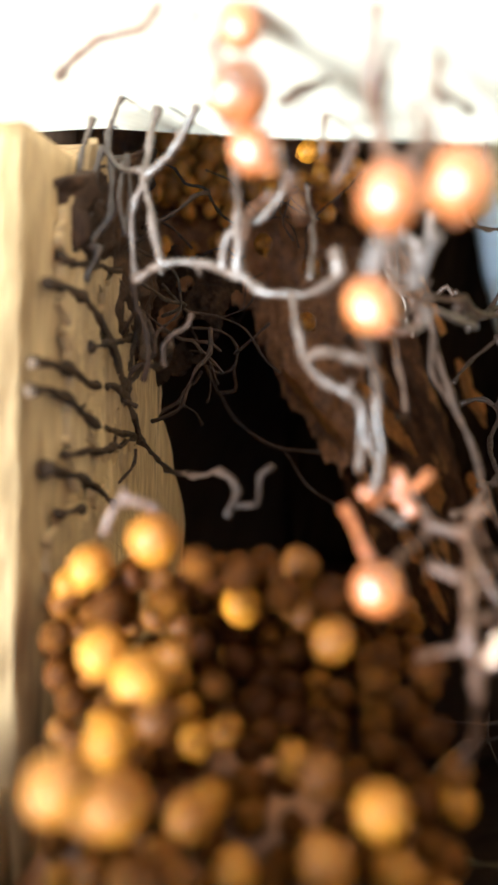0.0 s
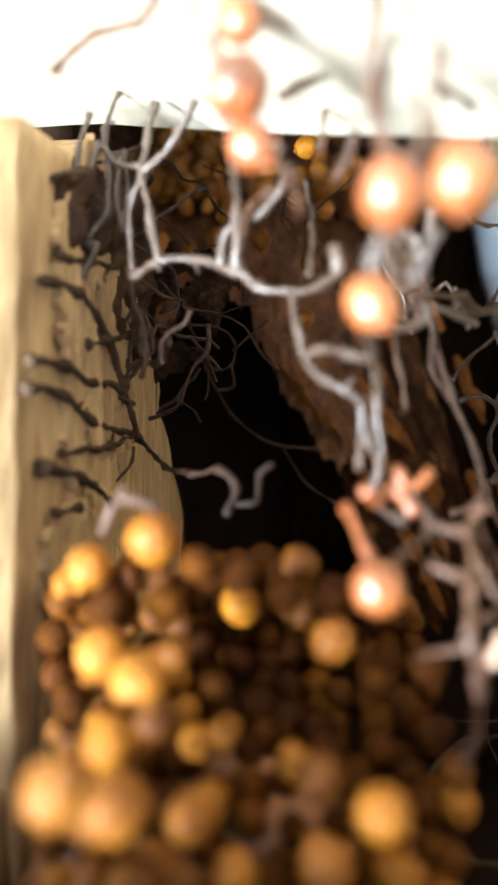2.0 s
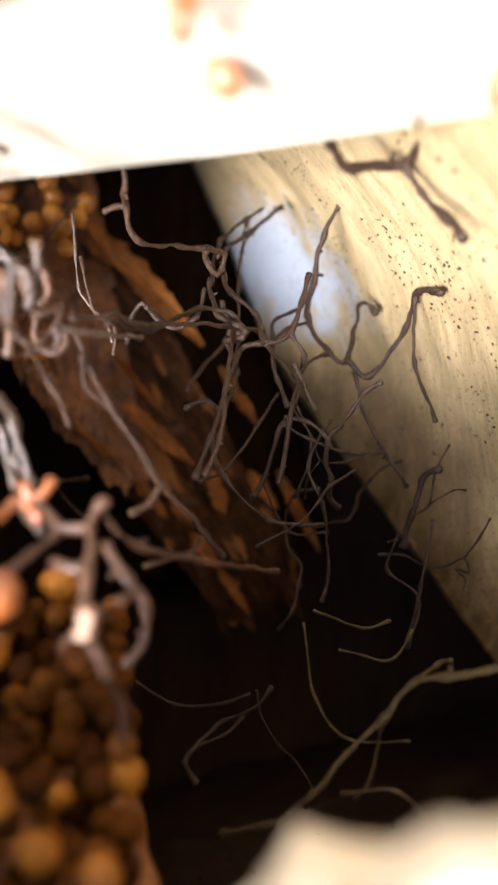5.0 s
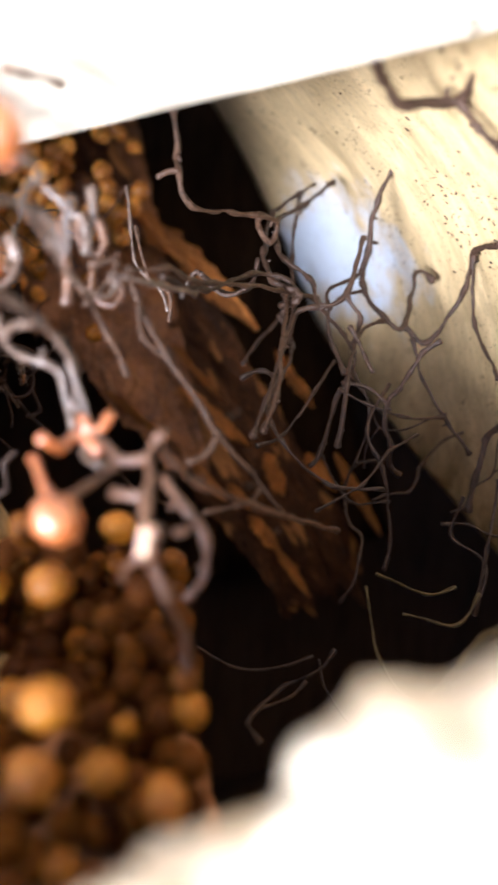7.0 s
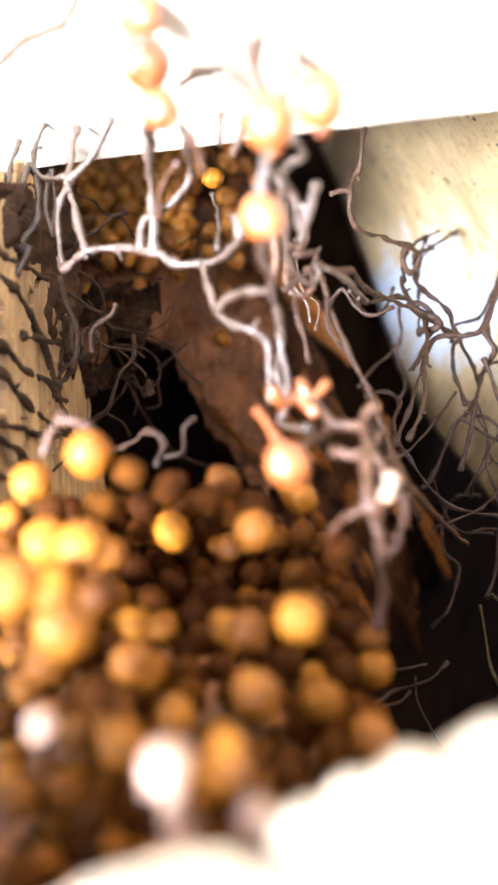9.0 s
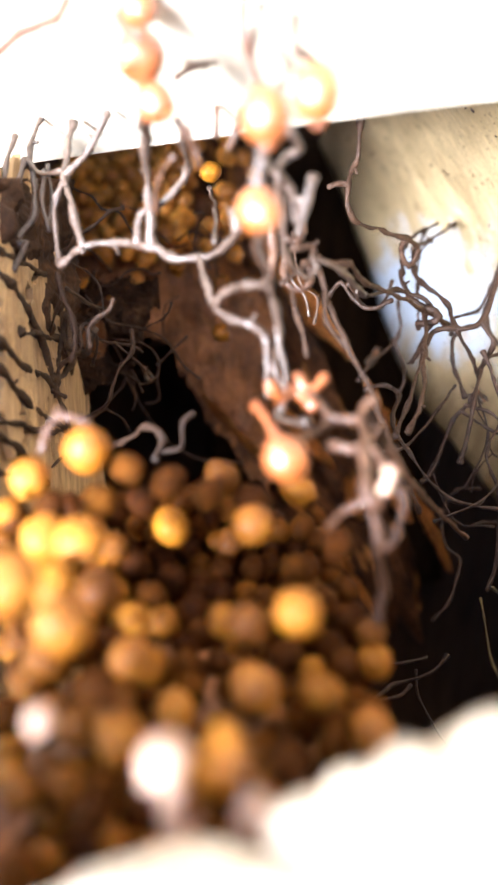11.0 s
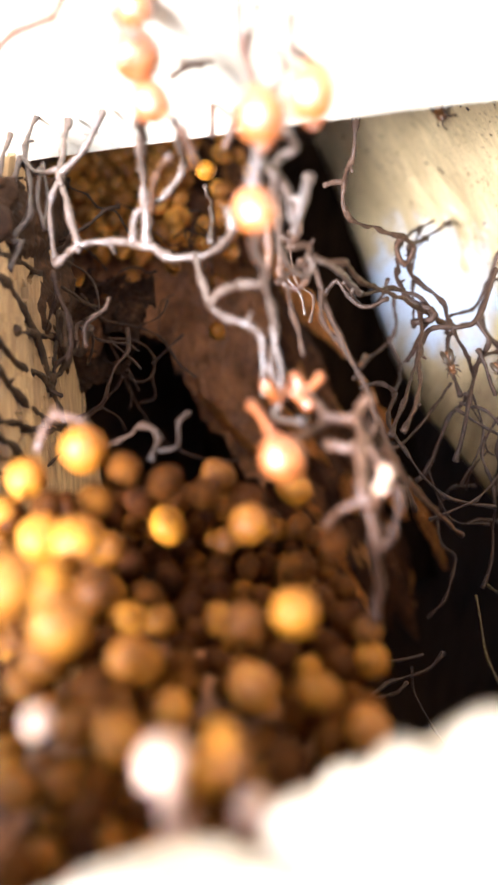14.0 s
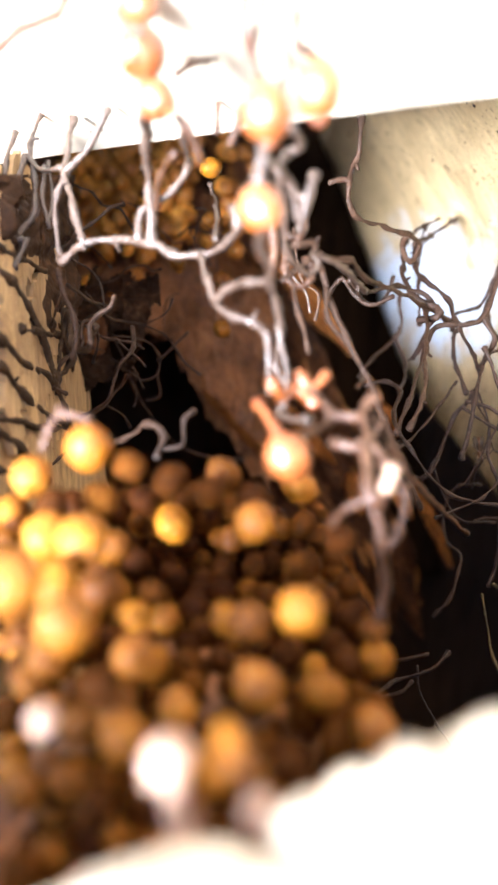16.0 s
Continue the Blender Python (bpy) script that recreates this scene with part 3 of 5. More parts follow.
while x < 9.5:
    r = lumps.uniform(0.28, 0.62)
    bm = bmesh.new()
    bmesh.ops.create_icosphere(bm, subdivisions=4, radius=1.0)
    at_y = crest_y(x) + lumps.uniform(-0.5, 0.3)
    for v in bm.verts:
        c = v.co.copy()
        v.co = Vector((x, at_y, crest(x) - r * 0.92)) + Vector((1.25 * c.x, 1.1 * c.y, 0.85 * c.z)) * r
        v.co += 0.25 * r * Vector(noise.noise_vector(v.co * 1.9)) + 0.12 * r * Vector(noise.noise_vector(v.co * 5.0)) + 0.05 * r * Vector(noise.noise_vector(v.co * 13.0))
    part("lump", bm, RIM, rim)
    x += r * lumps.uniform(0.9, 1.5)


# ---- cells and pots ----
def ovoid(seed, tall=1.12, wob=0.05, rings=12, seg=16):
    """A wax cell of radius 1: a slightly pointed, uneven egg."""
    bm = bmesh.new()
    bmesh.ops.create_uvsphere(bm, u_segments=seg, v_segments=rings, radius=1.0)
    for v in bm.verts:
        c = v.co
        c.z *= tall if c.z > 0 else tall * 0.95
        taper = 1 - 0.10 * max(0, c.z)
        c.x *= taper
        c.y *= taper
        c += wob * Vector(noise.noise_vector(c * 1.3 + Vector((seed * 3.1, 0, 0)))) + 0.02 * Vector(noise.noise_vector(c * 4 + Vector((seed, 5, 0))))
    return bm


def cell_mesh(name, bm, mat):
    bm.transform(Matrix.Scale(U, 4))
    me = bpy.data.meshes.new(name)
    bm.to_mesh(me)
    bm.free()
    me.materials.append(mat)
    me.polygons.foreach_set("use_smooth", [True] * len(me.polygons))
    return me


def stub_mesh(seed, mat):
    """A short wax foot by which a cell holds to its neighbours."""
    bm = bmesh.new()
    pts = [Vector((0, 0, -0.75 - 0.09 * i)) + 0.08 * Vector(noise.noise_vector(Vector((seed, i, 0)))) for i in range(5)]
    tube(bm, pts, [0.34, 0.24, 0.2, 0.22, 0.34], 7)
    return cell_mesh("foot", bm, mat)


SHELLS = [cell_mesh("shell", ovoid(i, 1.05 + 0.06 * (i % 4)), CELL) for i in range(8)]
DARKSHELLS = [cell_mesh("shell", ovoid(40 + i, 1.05 + 0.08 * (i % 3)), DARKWAX) for i in range(5)]
POTSHELLS = [cell_mesh("shell", ovoid(20 + i, 1.15 + 0.1 * (i % 3), 0.07, 18, 24), POT) for i in range(4)]
GOLDSHELLS = [cell_mesh("shell", ovoid(60 + i, 1.06 + 0.06 * (i % 3)), GOLD) for i in range(4)]
FARSHELLS = [cell_mesh("shell", ovoid(70 + i, 1.22 + 0.08 * (i % 4), 0.10), FARWAX) for i in range(8)]
SUNPALESHELLS = [cell_mesh("shell", ovoid(90 + i, 1.15 + 0.1 * i, 0.1, 18, 24), SUNPALE) for i in range(3)]
FEET = {m.name: [stub_mesh(i, m) for i in range(4)] for m in (CELL, GOLD, DARKWAX, FARWAX, SUNPALE, POT)}
dice = random.Random(5)


def wax_cell(p, r, shells, name, label, group, lean=0.5):
    ob = new(name)
    ob.empty_display_size = 0.003
    turn = Euler((dice.uniform(-lean, lean) + radians(40), dice.uniform(-lean, lean), dice.uniform(0, 6.28)))
    ob.matrix_world = Matrix.LocRotScale(place(p), (ROOT.to_3x3() @ turn.to_matrix()).to_quaternion(), (r, r, r))
    tagged(ob, label, "wax cell", group)
    for nm, me in (("shell", dice.choice(shells)), ("foot", dice.choice(FEET[shells[0].materials[0].name]))):
        o = new(nm, me)
        o.parent = ob
    return ob


def brood_cells(*rows):
    for x, y, z, r in rows:
        wax_cell((x, y, z), r, SHELLS, "brood_cell", "rounded amber wax brood cell in the cluster", "brood cells of the near cluster")


def golden_cells(*rows):
    for x, y, z, r in rows:
        wax_cell((x, y, z), r, GOLDSHELLS, "brood_cell", "rounded golden wax brood cell at the face of the cluster", "brood cells of the near cluster")


def dark_cells(*rows):
    for x, y, z, r in rows:
        wax_cell((x, y, z), r, DARKSHELLS, "brood_cell", "rounded dark brown brood cell in the cluster", "brood cells of the near cluster")


def sun_paled_cells(*rows):
    for x, y, z, r in rows:
        wax_cell((x, y, z), r, SUNPALESHELLS, "wax_bud", "wax bud before the rim, its cream colour painted for full sun", "cream wax buds", 0.25)


def hanging_pots(*rows):
    for x, y, z, r in rows:
        wax_cell((x, y, z), r, POTSHELLS, "wax_pot", "glossy orange wax pot hanging among pale pillars", "hanging wax pots", 0.25)


def back_cells(*rows):
    for x, y, z, r in rows:
        wax_cell((x, y, z), r, FARSHELLS if y > 23 else SHELLS, "brood_cell", "small orange-brown wax brood cell under the pale board", "brood cells of the far cluster", 0.7)


golden_cells((1.43, 8.10, -3.98, 0.30), (-1.39, 10.91, -1.40, 0.40), (-2.31, 10.90, -1.80, 0.33), (-1.96, 9.98, -2.78, 0.34), (-1.34, 9.17, -2.89, 0.36),
    (-1.84, 7.20, -3.30, 0.33), (-1.43, 8.03, -3.88, 0.37), (-0.71, 8.95, -4.47, 0.30), (-0.17, 9.17, -5.25, 0.27),
    (0.90, 8.89, -4.99, 0.32), (2.44, 9.06, -5.73, 0.30), (1.19, 10.67, -2.81, 0.33), (2.22, 12.35, -2.22, 0.29))
brood_cells((0.14, 6.25, -5.22, 0.27), (0.34, 5.66, -4.75, 0.12), (0.42, 5.75, -4.98, 0.16), (-1.07, 10.78, -3.01, 0.27), (-0.35, 11.00, -4.23, 0.24), (-0.73, 10.29, -4.08, 0.24), (0.90, 9.55, -4.22, 0.30),
    (0.81, 11.81, -1.95, 0.31), (-0.13, 12.45, -2.70, 0.33), (-0.77, 7.79, -5.21, 0.29), (1.78, 8.88, -5.13, 0.26), (-1.62, 8.70, -3.45, 0.30),
    (0.60, 9.90, -4.20, 0.24), (-1.20, 9.80, -3.60, 0.31), (-1.74, 8.60, -4.30, 0.28), (2.92, 10.57, -4.62, 0.24), (-0.95, 8.60, -5.00, 0.28), (-0.55, 9.90, -4.75, 0.25))
dark_cells((-0.12, 11.41, -1.98, 0.29), (0.52, 11.12, -2.26, 0.26), (1.32, 11.80, -2.42, 0.33), (-0.75, 10.90, -1.78, 0.28), (-1.20, 10.63, -2.27, 0.28),
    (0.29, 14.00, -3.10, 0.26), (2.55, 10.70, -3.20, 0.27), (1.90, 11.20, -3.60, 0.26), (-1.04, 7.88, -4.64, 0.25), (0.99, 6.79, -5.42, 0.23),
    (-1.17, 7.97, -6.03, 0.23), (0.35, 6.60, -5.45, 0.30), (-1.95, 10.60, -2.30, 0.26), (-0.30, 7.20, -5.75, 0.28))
# the first two stand in for a white glint on a strand's knob
sun_paled_cells((2.92, 8.66, -2.29, 0.10), (2.85, 8.68, -2.47, 0.095), (-0.22, 5.85, -4.96, 0.23), (0.56, 5.83, -5.49, 0.18), (-1.42, 6.40, -4.62, 0.14))
hanging_pots((1.66, 9.70, -1.89, 0.35),
    (-0.12, 9.50, 5.31, 0.30),
    (-0.12, 9.30, 4.36, 0.40),
    (0.05, 9.50, 3.72, 0.31),
    (1.56, 8.30, 2.73, 0.36),
    (2.16, 7.70, 2.68, 0.34),
    (1.45, 8.90, 1.64, 0.32),
    (5.06, 5.40, 3.73, 0.24),
    (5.04, 6.00, 3.68, 0.19),
    (5.65, 7.20, 3.72, 0.22),
    (8.71, 6.50, 2.88, 0.24),
    (9.14, 6.50, 4.47, 0.30))
back_cells((1.46, 18.40, 7.17, 0.29), (0.42, 22.00, 5.85, 0.29), (1.85, 22.00, 5.18, 0.29), (1.69, 22.00, 3.57, 0.29))

far = []
deep = []
packed = []
# the cells packed behind and below those of the near cluster's face
taken = [(o.matrix_world.translation - ROOT.translation) @ ROOT.to_3x3() / U for o in scene.objects if o.name.startswith("brood_cell")]
count = tries = 0
while count < 330 and tries < 60000:
    tries += 1
    x, z = dice.uniform(-3.2, 3.0), dice.uniform(-7.4, -2.1)
    y = float(np.interp(z, (-7.4, -6.0, -5.0, -4.2, -3.2, -2.6, -1.9), (8.2, 9.0, 10.2, 11.6, 12.9, 12.5, 12.2)))
    y += dice.uniform(0.0, 1.5) - 0.9 * max(0.0, min(1.0, -0.4 - x))
    top = -2.15 - 0.45 * max(0.0, x - 0.8)
    if z > top or x < -0.265 * y or x > 0.285 * y or any((x - q[0]) ** 2 + (y - q[1]) ** 2 + (z - q[2]) ** 2 < 0.165 for q in taken):
        continue
    taken.append((x, y, z))
    count += 1
    # the last ones sit deeper and are all dark brown
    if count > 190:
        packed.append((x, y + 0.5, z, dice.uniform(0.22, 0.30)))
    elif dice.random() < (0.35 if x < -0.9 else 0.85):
        dark_cells((x, y, z, dice.uniform(0.2, 0.29)))
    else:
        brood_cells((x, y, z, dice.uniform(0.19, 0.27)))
# the far comb under the pale board: two uneven layers
for layer in range(2):
    for i in range(11):
        for k in range(11):
            x = -4.0 + 0.74 * (k + 0.5 * (i % 2)) + 0.3 * layer + dice.uniform(-0.18, 0.18)
            z = 8.7 + 0.62 * i + dice.uniform(-0.16, 0.16)
            if (x > 1.2 and dice.random() < 0.65) or dice.random() < 0.08 or z < 8.8 + 0.25 * noise.noise((x, 0, 0)):
                continue
            (deep if layer else far).append((x, 28.0 + 0.28 * (z - 10) + 0.75 * layer + dice.uniform(-0.3, 0.3), z, dice.uniform(0.31, 0.39)))

# dark wax mass on which the near cluster grows
core = thing("wax_mound", (0.0, 10.5, -11.0), "dark brown lumpy wax mound beneath the cell cluster", "wax mound")
bm = bmesh.new()
bmesh.ops.create_icosphere(bm, subdivisions=5, radius=1.0)
for v in bm.verts:
    c = v.co.copy()
    v.co = Vector((-0.4 + 3.6 * c.x, 11.6 + 3.4 * c.y + 0.9 * c.z, -8.9 + 4.2 * c.z)) + 0.5 * Vector(noise.noise_vector(c * 3)) + 0.18 * Vector(noise.noise_vector(c * 9))
part("mound", bm, SHEET, core)
# ---- strands ----
net = thing("wax_pillar_arc", (-2.27, 14.80, 3.26), "pale arched wax pillars beside the pale sunlit board", "wax strand", "wax and resin strands")
strand(net, PALE, 0.082, (-2.27, 14.80, 3.26), (-1.64, 14.20, 3.39), (-0.97, 14.00, 3.35), (-0.19, 13.50, 3.05), (0.19, 13.30, 2.71), (0.75, 13.00, 2.57), (1.29, 12.50, 2.64), (1.42, 12.00, 2.76), (1.37, 12.00, 3.09))
strand(net, PALE, 0.078, (-1.64, 14.20, 3.39), (-1.80, 14.30, 4.01), (-2.04, 14.50, 5.15), (-1.93, 14.80, 5.97), (-1.84, 15.00, 6.72))
strand(net, PALE, 0.066, (-2.04, 14.50, 5.15), (-1.47, 14.20, 5.56), (-0.96, 13.90, 6.26))
strand(net, PALE, 0.058, (-2.27, 14.80, 3.26), (-2.29, 14.70, 4.08), (-2.20, 14.60, 4.74), (-1.96, 14.50, 5.15))
strand(net, PALE, 0.086, (-0.19, 13.50, 3.05), (-0.20, 13.00, 3.85), (-0.19, 12.00, 4.37), (-0.14, 10.60, 4.05), (-0.03, 9.80, 3.76))
strand(net, PALE, 0.066, (-0.48, 13.60, 3.16), (-0.38, 13.50, 3.73), (0.27, 13.20, 3.99), (0.59, 13.00, 4.42), (0.53, 12.00, 4.47), (0.44, 11.00, 4.28))
strand(net, PALE, 0.047, (1.05, 13.00, 2.86), (1.21, 14.00, 4.02), (1.23, 16.00, 5.53))
net = thing("wax_bud_stalk", (-1.75, 11.0, -1.2), "tan wax stalks standing on the cell cluster", "wax strand", "wax and resin strands")
strand(net, TAN, 0.050, (-2.16, 11.17, -1.37), (-2.04, 11.11, -1.05), (-1.89, 11.07, -0.82), (-1.83, 11.05, -0.70))
strand(net, TAN, 0.055, (-1.85, 10.97, -0.85), (-1.64, 10.95, -0.85), (-1.47, 10.94, -0.93), (-1.33, 10.94, -1.00), (-1.25, 10.96, -1.22))
net = thing("wax_drip", (-0.22, 5.85, -5.1), "wax drip below a wax bud, painted pale for full sun", "wax drip")
strand(net, SUNPALE, 0.085, (-0.22, 5.85, -5.05), (-0.16, 5.90, -5.35), (-0.10, 5.95, -5.65), (-0.06, 6.00, -6.00))
net = thing("wax_pillar_curtain", (-2.61, 16.00, 7.60), "pale drooping wax strands beside the wooden wall", "wax strand", "wax and resin strands")
strand(net, PALE, 0.065, (-2.61, 16.00, 7.60), (-2.93, 15.70, 6.47), (-2.89, 15.60, 5.46), (-2.83, 15.50, 4.83), (-3.15, 15.50, 4.35), (-3.34, 15.40, 4.02))
strand(net, PALE, 0.065, (-3.05, 15.60, 6.16), (-3.25, 15.50, 5.42), (-3.37, 15.50, 4.60), (-3.25, 15.40, 4.01), (-3.07, 15.40, 4.03), (-3.37, 15.30, 3.34))
strand(net, PALE, 0.061, (-3.26, 15.60, 6.76), (-3.45, 15.40, 5.93), (-3.51, 15.30, 5.06), (-3.51, 15.30, 4.45))
strand(net, PALE, 0.046, (-2.09, 14.60, 5.33), (-2.61, 15.20, 5.59), (-3.05, 15.60, 6.16))
strand(net, PALE, 0.042, (-2.58, 15.40, 5.79), (-2.65, 15.40, 5.08), (-2.55, 15.40, 4.28))
strand(net, PALE, 0.038, (-2.54, 15.60, 6.01), (-2.47, 15.60, 5.17), (-2.59, 15.50, 4.44))
net = thing("hooked_wax_strand", (-2.35, 15.75, 2.84), "brown hooked wax strands hanging before the dark hollow", "wax strand", "wax and resin strands")
strand(net, BROWN, 0.048, (-2.45, 15.70, 3.40), (-2.35, 15.75, 2.84), (-2.15, 15.80, 2.30), (-2.11, 15.86, 1.85), (-2.24, 15.94, 1.33))
strand(net, BROWN, 0.042, (-1.79, 15.86, 1.63), (-1.80, 15.80, 2.06), (-1.56, 15.74, 2.31), (-1.29, 15.70, 2.44), (-1.19, 15.65, 2.70))
strand(net, BROWN, 0.036, (-2.35, 15.75, 2.84), (-2.60, 16.20, 2.60), (-2.90, 17.20, 2.50))
net = thing("wax_pillar_tangle", (0.75, 13.00, 2.57), "pale knotted wax pillars joining the amber pots", "wax strand", "wax and resin strands")
strand(net, PALE, 0.057, (0.75, 13.00, 2.57), (0.82, 12.50, 1.87), (0.92, 12.30, 1.35), (1.24, 12.00, 0.97), (1.52, 11.80, 0.81), (1.78, 12.00, 0.57), (1.78, 12.00, 0.15), (1.83, 12.30, -0.43))
strand(net, PALE, 0.060, (0.92, 12.30, 1.35), (1.15, 11.70, 1.44), (1.49, 11.00, 1.26), (1.73, 10.60, 1.20), (1.53, 9.70, 1.38), (1.46, 9.10, 1.40))
strand(net, PALE, 0.060, (1.76, 10.80, 1.27), (1.96, 11.50, 0.94), (2.07, 12.00, 0.56), (1.90, 12.00, 0.03), (2.12, 12.20, -0.36), (1.93, 12.00, -0.91), (2.26, 11.00, -1.15))
strand(net, PALE, 0.078, (1.57, 8.60, 2.61), (1.53, 8.90, 2.35), (1.47, 9.00, 2.05))
strand(net, PALE, 0.054, (1.54, 9.00, 2.40), (1.97, 10.00, 2.82), (2.24, 10.50, 2.67), (2.37, 10.80, 2.20), (2.56, 10.50, 2.76), (2.63, 10.50, 2.94))
strand(net, PALE, 0.054, (1.97, 10.00, 2.82), (2.15, 11.00, 2.50), (2.33, 12.00, 2.12), (2.77, 12.50, 1.87), (3.01, 12.50, 2.11), (2.92, 12.50, 2.29), (3.57, 13.00, 2.16), (4.54, 15.00, 2.32))
strand(net, BROWN, 0.045, (2.35, 12.50, 2.14), (2.66, 13.20, 1.33), (2.82, 13.50, 0.57))
strand(net, PALE, 0.048, (2.14, 9.60, 3.27), (2.37, 10.00, 3.15), (2.19, 10.30, 3.22), (1.97, 10.00, 2.82))
strand(net, TAN, 0.055, (2.58, 13.53, 2.77), (2.49, 13.56, 2.43), (2.59, 13.57, 2.12), (2.82, 13.55, 2.01), (3.02, 13.53, 2.15), (3.03, 13.51, 2.42), (2.91, 13.51, 2.59))
strand(net, TAN, 0.060, (2.52, 13.19, 3.67), (2.45, 13.21, 3.39), (2.51, 13.22, 3.05), (2.72, 13.21, 2.93), (2.88, 13.18, 3.14), (2.90, 13.16, 3.46), (2.79, 13.16, 3.65))
strand(net, TAN, 0.075, (2.20, 12.53, 3.43), (2.17, 12.55, 3.04), (2.17, 12.58, 2.62), (2.14, 12.60, 2.32), (2.04, 12.63, 1.92))
strand(net, PALE, 0.070, (2.93, 11.95, 3.67), (2.85, 12.00, 3.27), (2.71, 12.06, 2.91), (2.60, 12.11, 2.60))
strand(net, PALE, 0.055, (2.15, 11.81, 3.76), (2.37, 11.82, 3.48), (2.48, 11.84, 3.26), (2.66, 11.83, 3.17), (2.68, 11.87, 2.83))
strand(net, PALE, 0.030, (3.54, 18.66, 6.52), (3.44, 18.73, 5.47), (3.36, 18.79, 4.56), (3.61, 18.80, 3.97), (3.89, 18.80, 3.60), (3.97, 18.82, 3.02))
strand(net, DARK, 0.050, (4.55, 18.69, 3.54), (4.92, 18.60, 3.91), (5.18, 18.63, 3.45), (5.69, 18.63, 3.09), (6.31, 18.54, 3.28))
strand(net, PALE, 0.048, (2.00, 11.80, 0.72), (2.07, 11.87, 0.10), (2.09, 11.94, -0.41), (1.98, 12.00, -0.86))
net = thing("forked_wax_pillar", (2.12, 10.80, -0.38), "forked tan wax pillars rising from the pot cluster", "wax strand", "wax and resin strands")
strand(net, POT, 0.064, (2.12, 10.80, -0.38), (2.31, 10.80, -0.68), (2.58, 10.80, -0.43))
strand(net, TAN, 0.064, (2.31, 10.80, -0.68), (2.54, 10.60, -1.16), (2.15, 10.20, -1.45), (1.80, 9.80, -1.66))
strand(net, TAN, 0.070, (2.54, 10.60, -1.16), (2.99, 10.50, -1.25), (3.19, 10.60, -1.02), (3.35, 10.60, -0.90))
strand(net, TAN, 0.064, (3.05, 10.50, -1.25), (2.93, 10.00, -1.79), (2.44, 10.20, -1.66))
strand(net, TAN, 0.070, (2.93, 10.00, -1.79), (2.82, 9.50, -2.48), (2.95, 9.60, -3.23), (3.05, 10.20, -4.02), (2.98, 10.40, -4.46))
strand(net, TAN, 0.075, (3.03, 8.90, -2.26), (2.94, 9.00, -2.48), (2.86, 9.40, -2.73))
strand(net, TAN, 0.046, (2.86, 9.50, -2.56), (2.48, 9.80, -2.73), (2.35, 10.30, -2.92))
strand(net, TAN, 0.058, (3.18, 10.70, -0.97), (3.72, 11.20, -1.75), (4.73, 13.00, -2.38), (6.69, 16.00, -3.38))
strand(net, POT, 0.064, (1.35, 10.50, -0.90), (1.53, 10.00, -1.40), (1.67, 9.80, -1.69))
strand(net, POT, 0.070, (1.56, 10.20, -0.65), (1.80, 10.50, -0.85), (2.10, 10.80, -0.62), (2.32, 10.60, -0.99))
strand(net, TAN, 0.064, (3.20, 10.80, -1.56), (3.46, 10.50, -2.10), (3.65, 10.60, -2.67), (3.45, 10.80, -3.27), (3.18, 10.80, -3.47))
strand(net, TAN, 0.052, (3.53, 10.60, -2.39), (3.22, 10.40, -2.44))
net = thing("wax_pillar_loop", (4.89, 15.00, 6.62), "looped brown wax strand before the pale board", "wax strand", "wax and resin strands")
strand(net, BROWN, 0.065, (4.89, 15.00, 6.62), (4.83, 15.60, 5.87), (4.82, 16.50, 5.74), (4.99, 17.00, 5.05), (6.17, 18.00, 5.08), (6.89, 18.50, 5.07))
strand(net, BROWN, 0.053, (4.82, 16.50, 5.74), (4.59, 16.50, 5.79), (4.30, 16.50, 5.67))
strand(net, BROWN, 0.065, (6.89, 18.50, 5.07), (7.43, 19.20, 4.99), (7.16, 19.30, 4.53), (6.86, 19.00, 4.94), (6.89, 18.50, 5.07))
net = thing("resin_network", (10.59, 24.00, 7.72), "dark brown branching resin strands beside the pale board", "wax strand", "wax and resin strands")
strand(net, DARK, 0.068, (10.59, 24.00, 7.72), (8.80, 22.00, 6.37), (7.58, 20.00, 5.31), (7.34, 19.50, 4.42), (7.42, 19.00, 3.89), (7.90, 18.50, 3.03), (7.84, 18.00, 2.23), (8.62, 18.00, 2.43), (9.54, 18.50, 3.99))
strand(net, DARK, 0.068, (9.12, 23.00, 7.19), (7.73, 21.00, 5.94), (6.97, 19.50, 4.44), (6.86, 18.50, 3.24), (7.34, 18.00, 2.77), (7.26, 18.00, 2.45), (6.95, 18.50, 2.55))
strand(net, DARK, 0.062, (3.88, 14.00, 2.52), (4.82, 16.00, 2.65), (6.32, 18.00, 3.38), (7.19, 18.30, 3.16), (7.38, 18.00, 2.54))
strand(net, DARK, 0.062, (7.84, 18.00, 2.23), (7.17, 18.00, 2.14), (6.60, 17.50, 1.23), (5.74, 16.50, -0.11), (5.22, 16.00, -0.89))
strand(net, DARK, 0.050, (6.83, 20.00, 4.36), (6.44, 20.00, 3.59), (5.61, 19.00, 3.30), (4.96, 18.00, 3.64))
strand(net, DARK, 0.056, (7.59, 22.00, 4.37), (7.78, 23.00, 3.40), (6.61, 22.50, 2.45), (6.01, 22.00, 1.76))
strand(net, DARK, 0.056, (7.61, 23.00, 3.31), (7.73, 22.50, 2.10), (6.95, 21.00, 0.99))
strand(net, DARK, 0.056, (7.17, 18.00, 2.14), (7.17, 20.00, 1.81), (7.25, 18.20, 2.48))
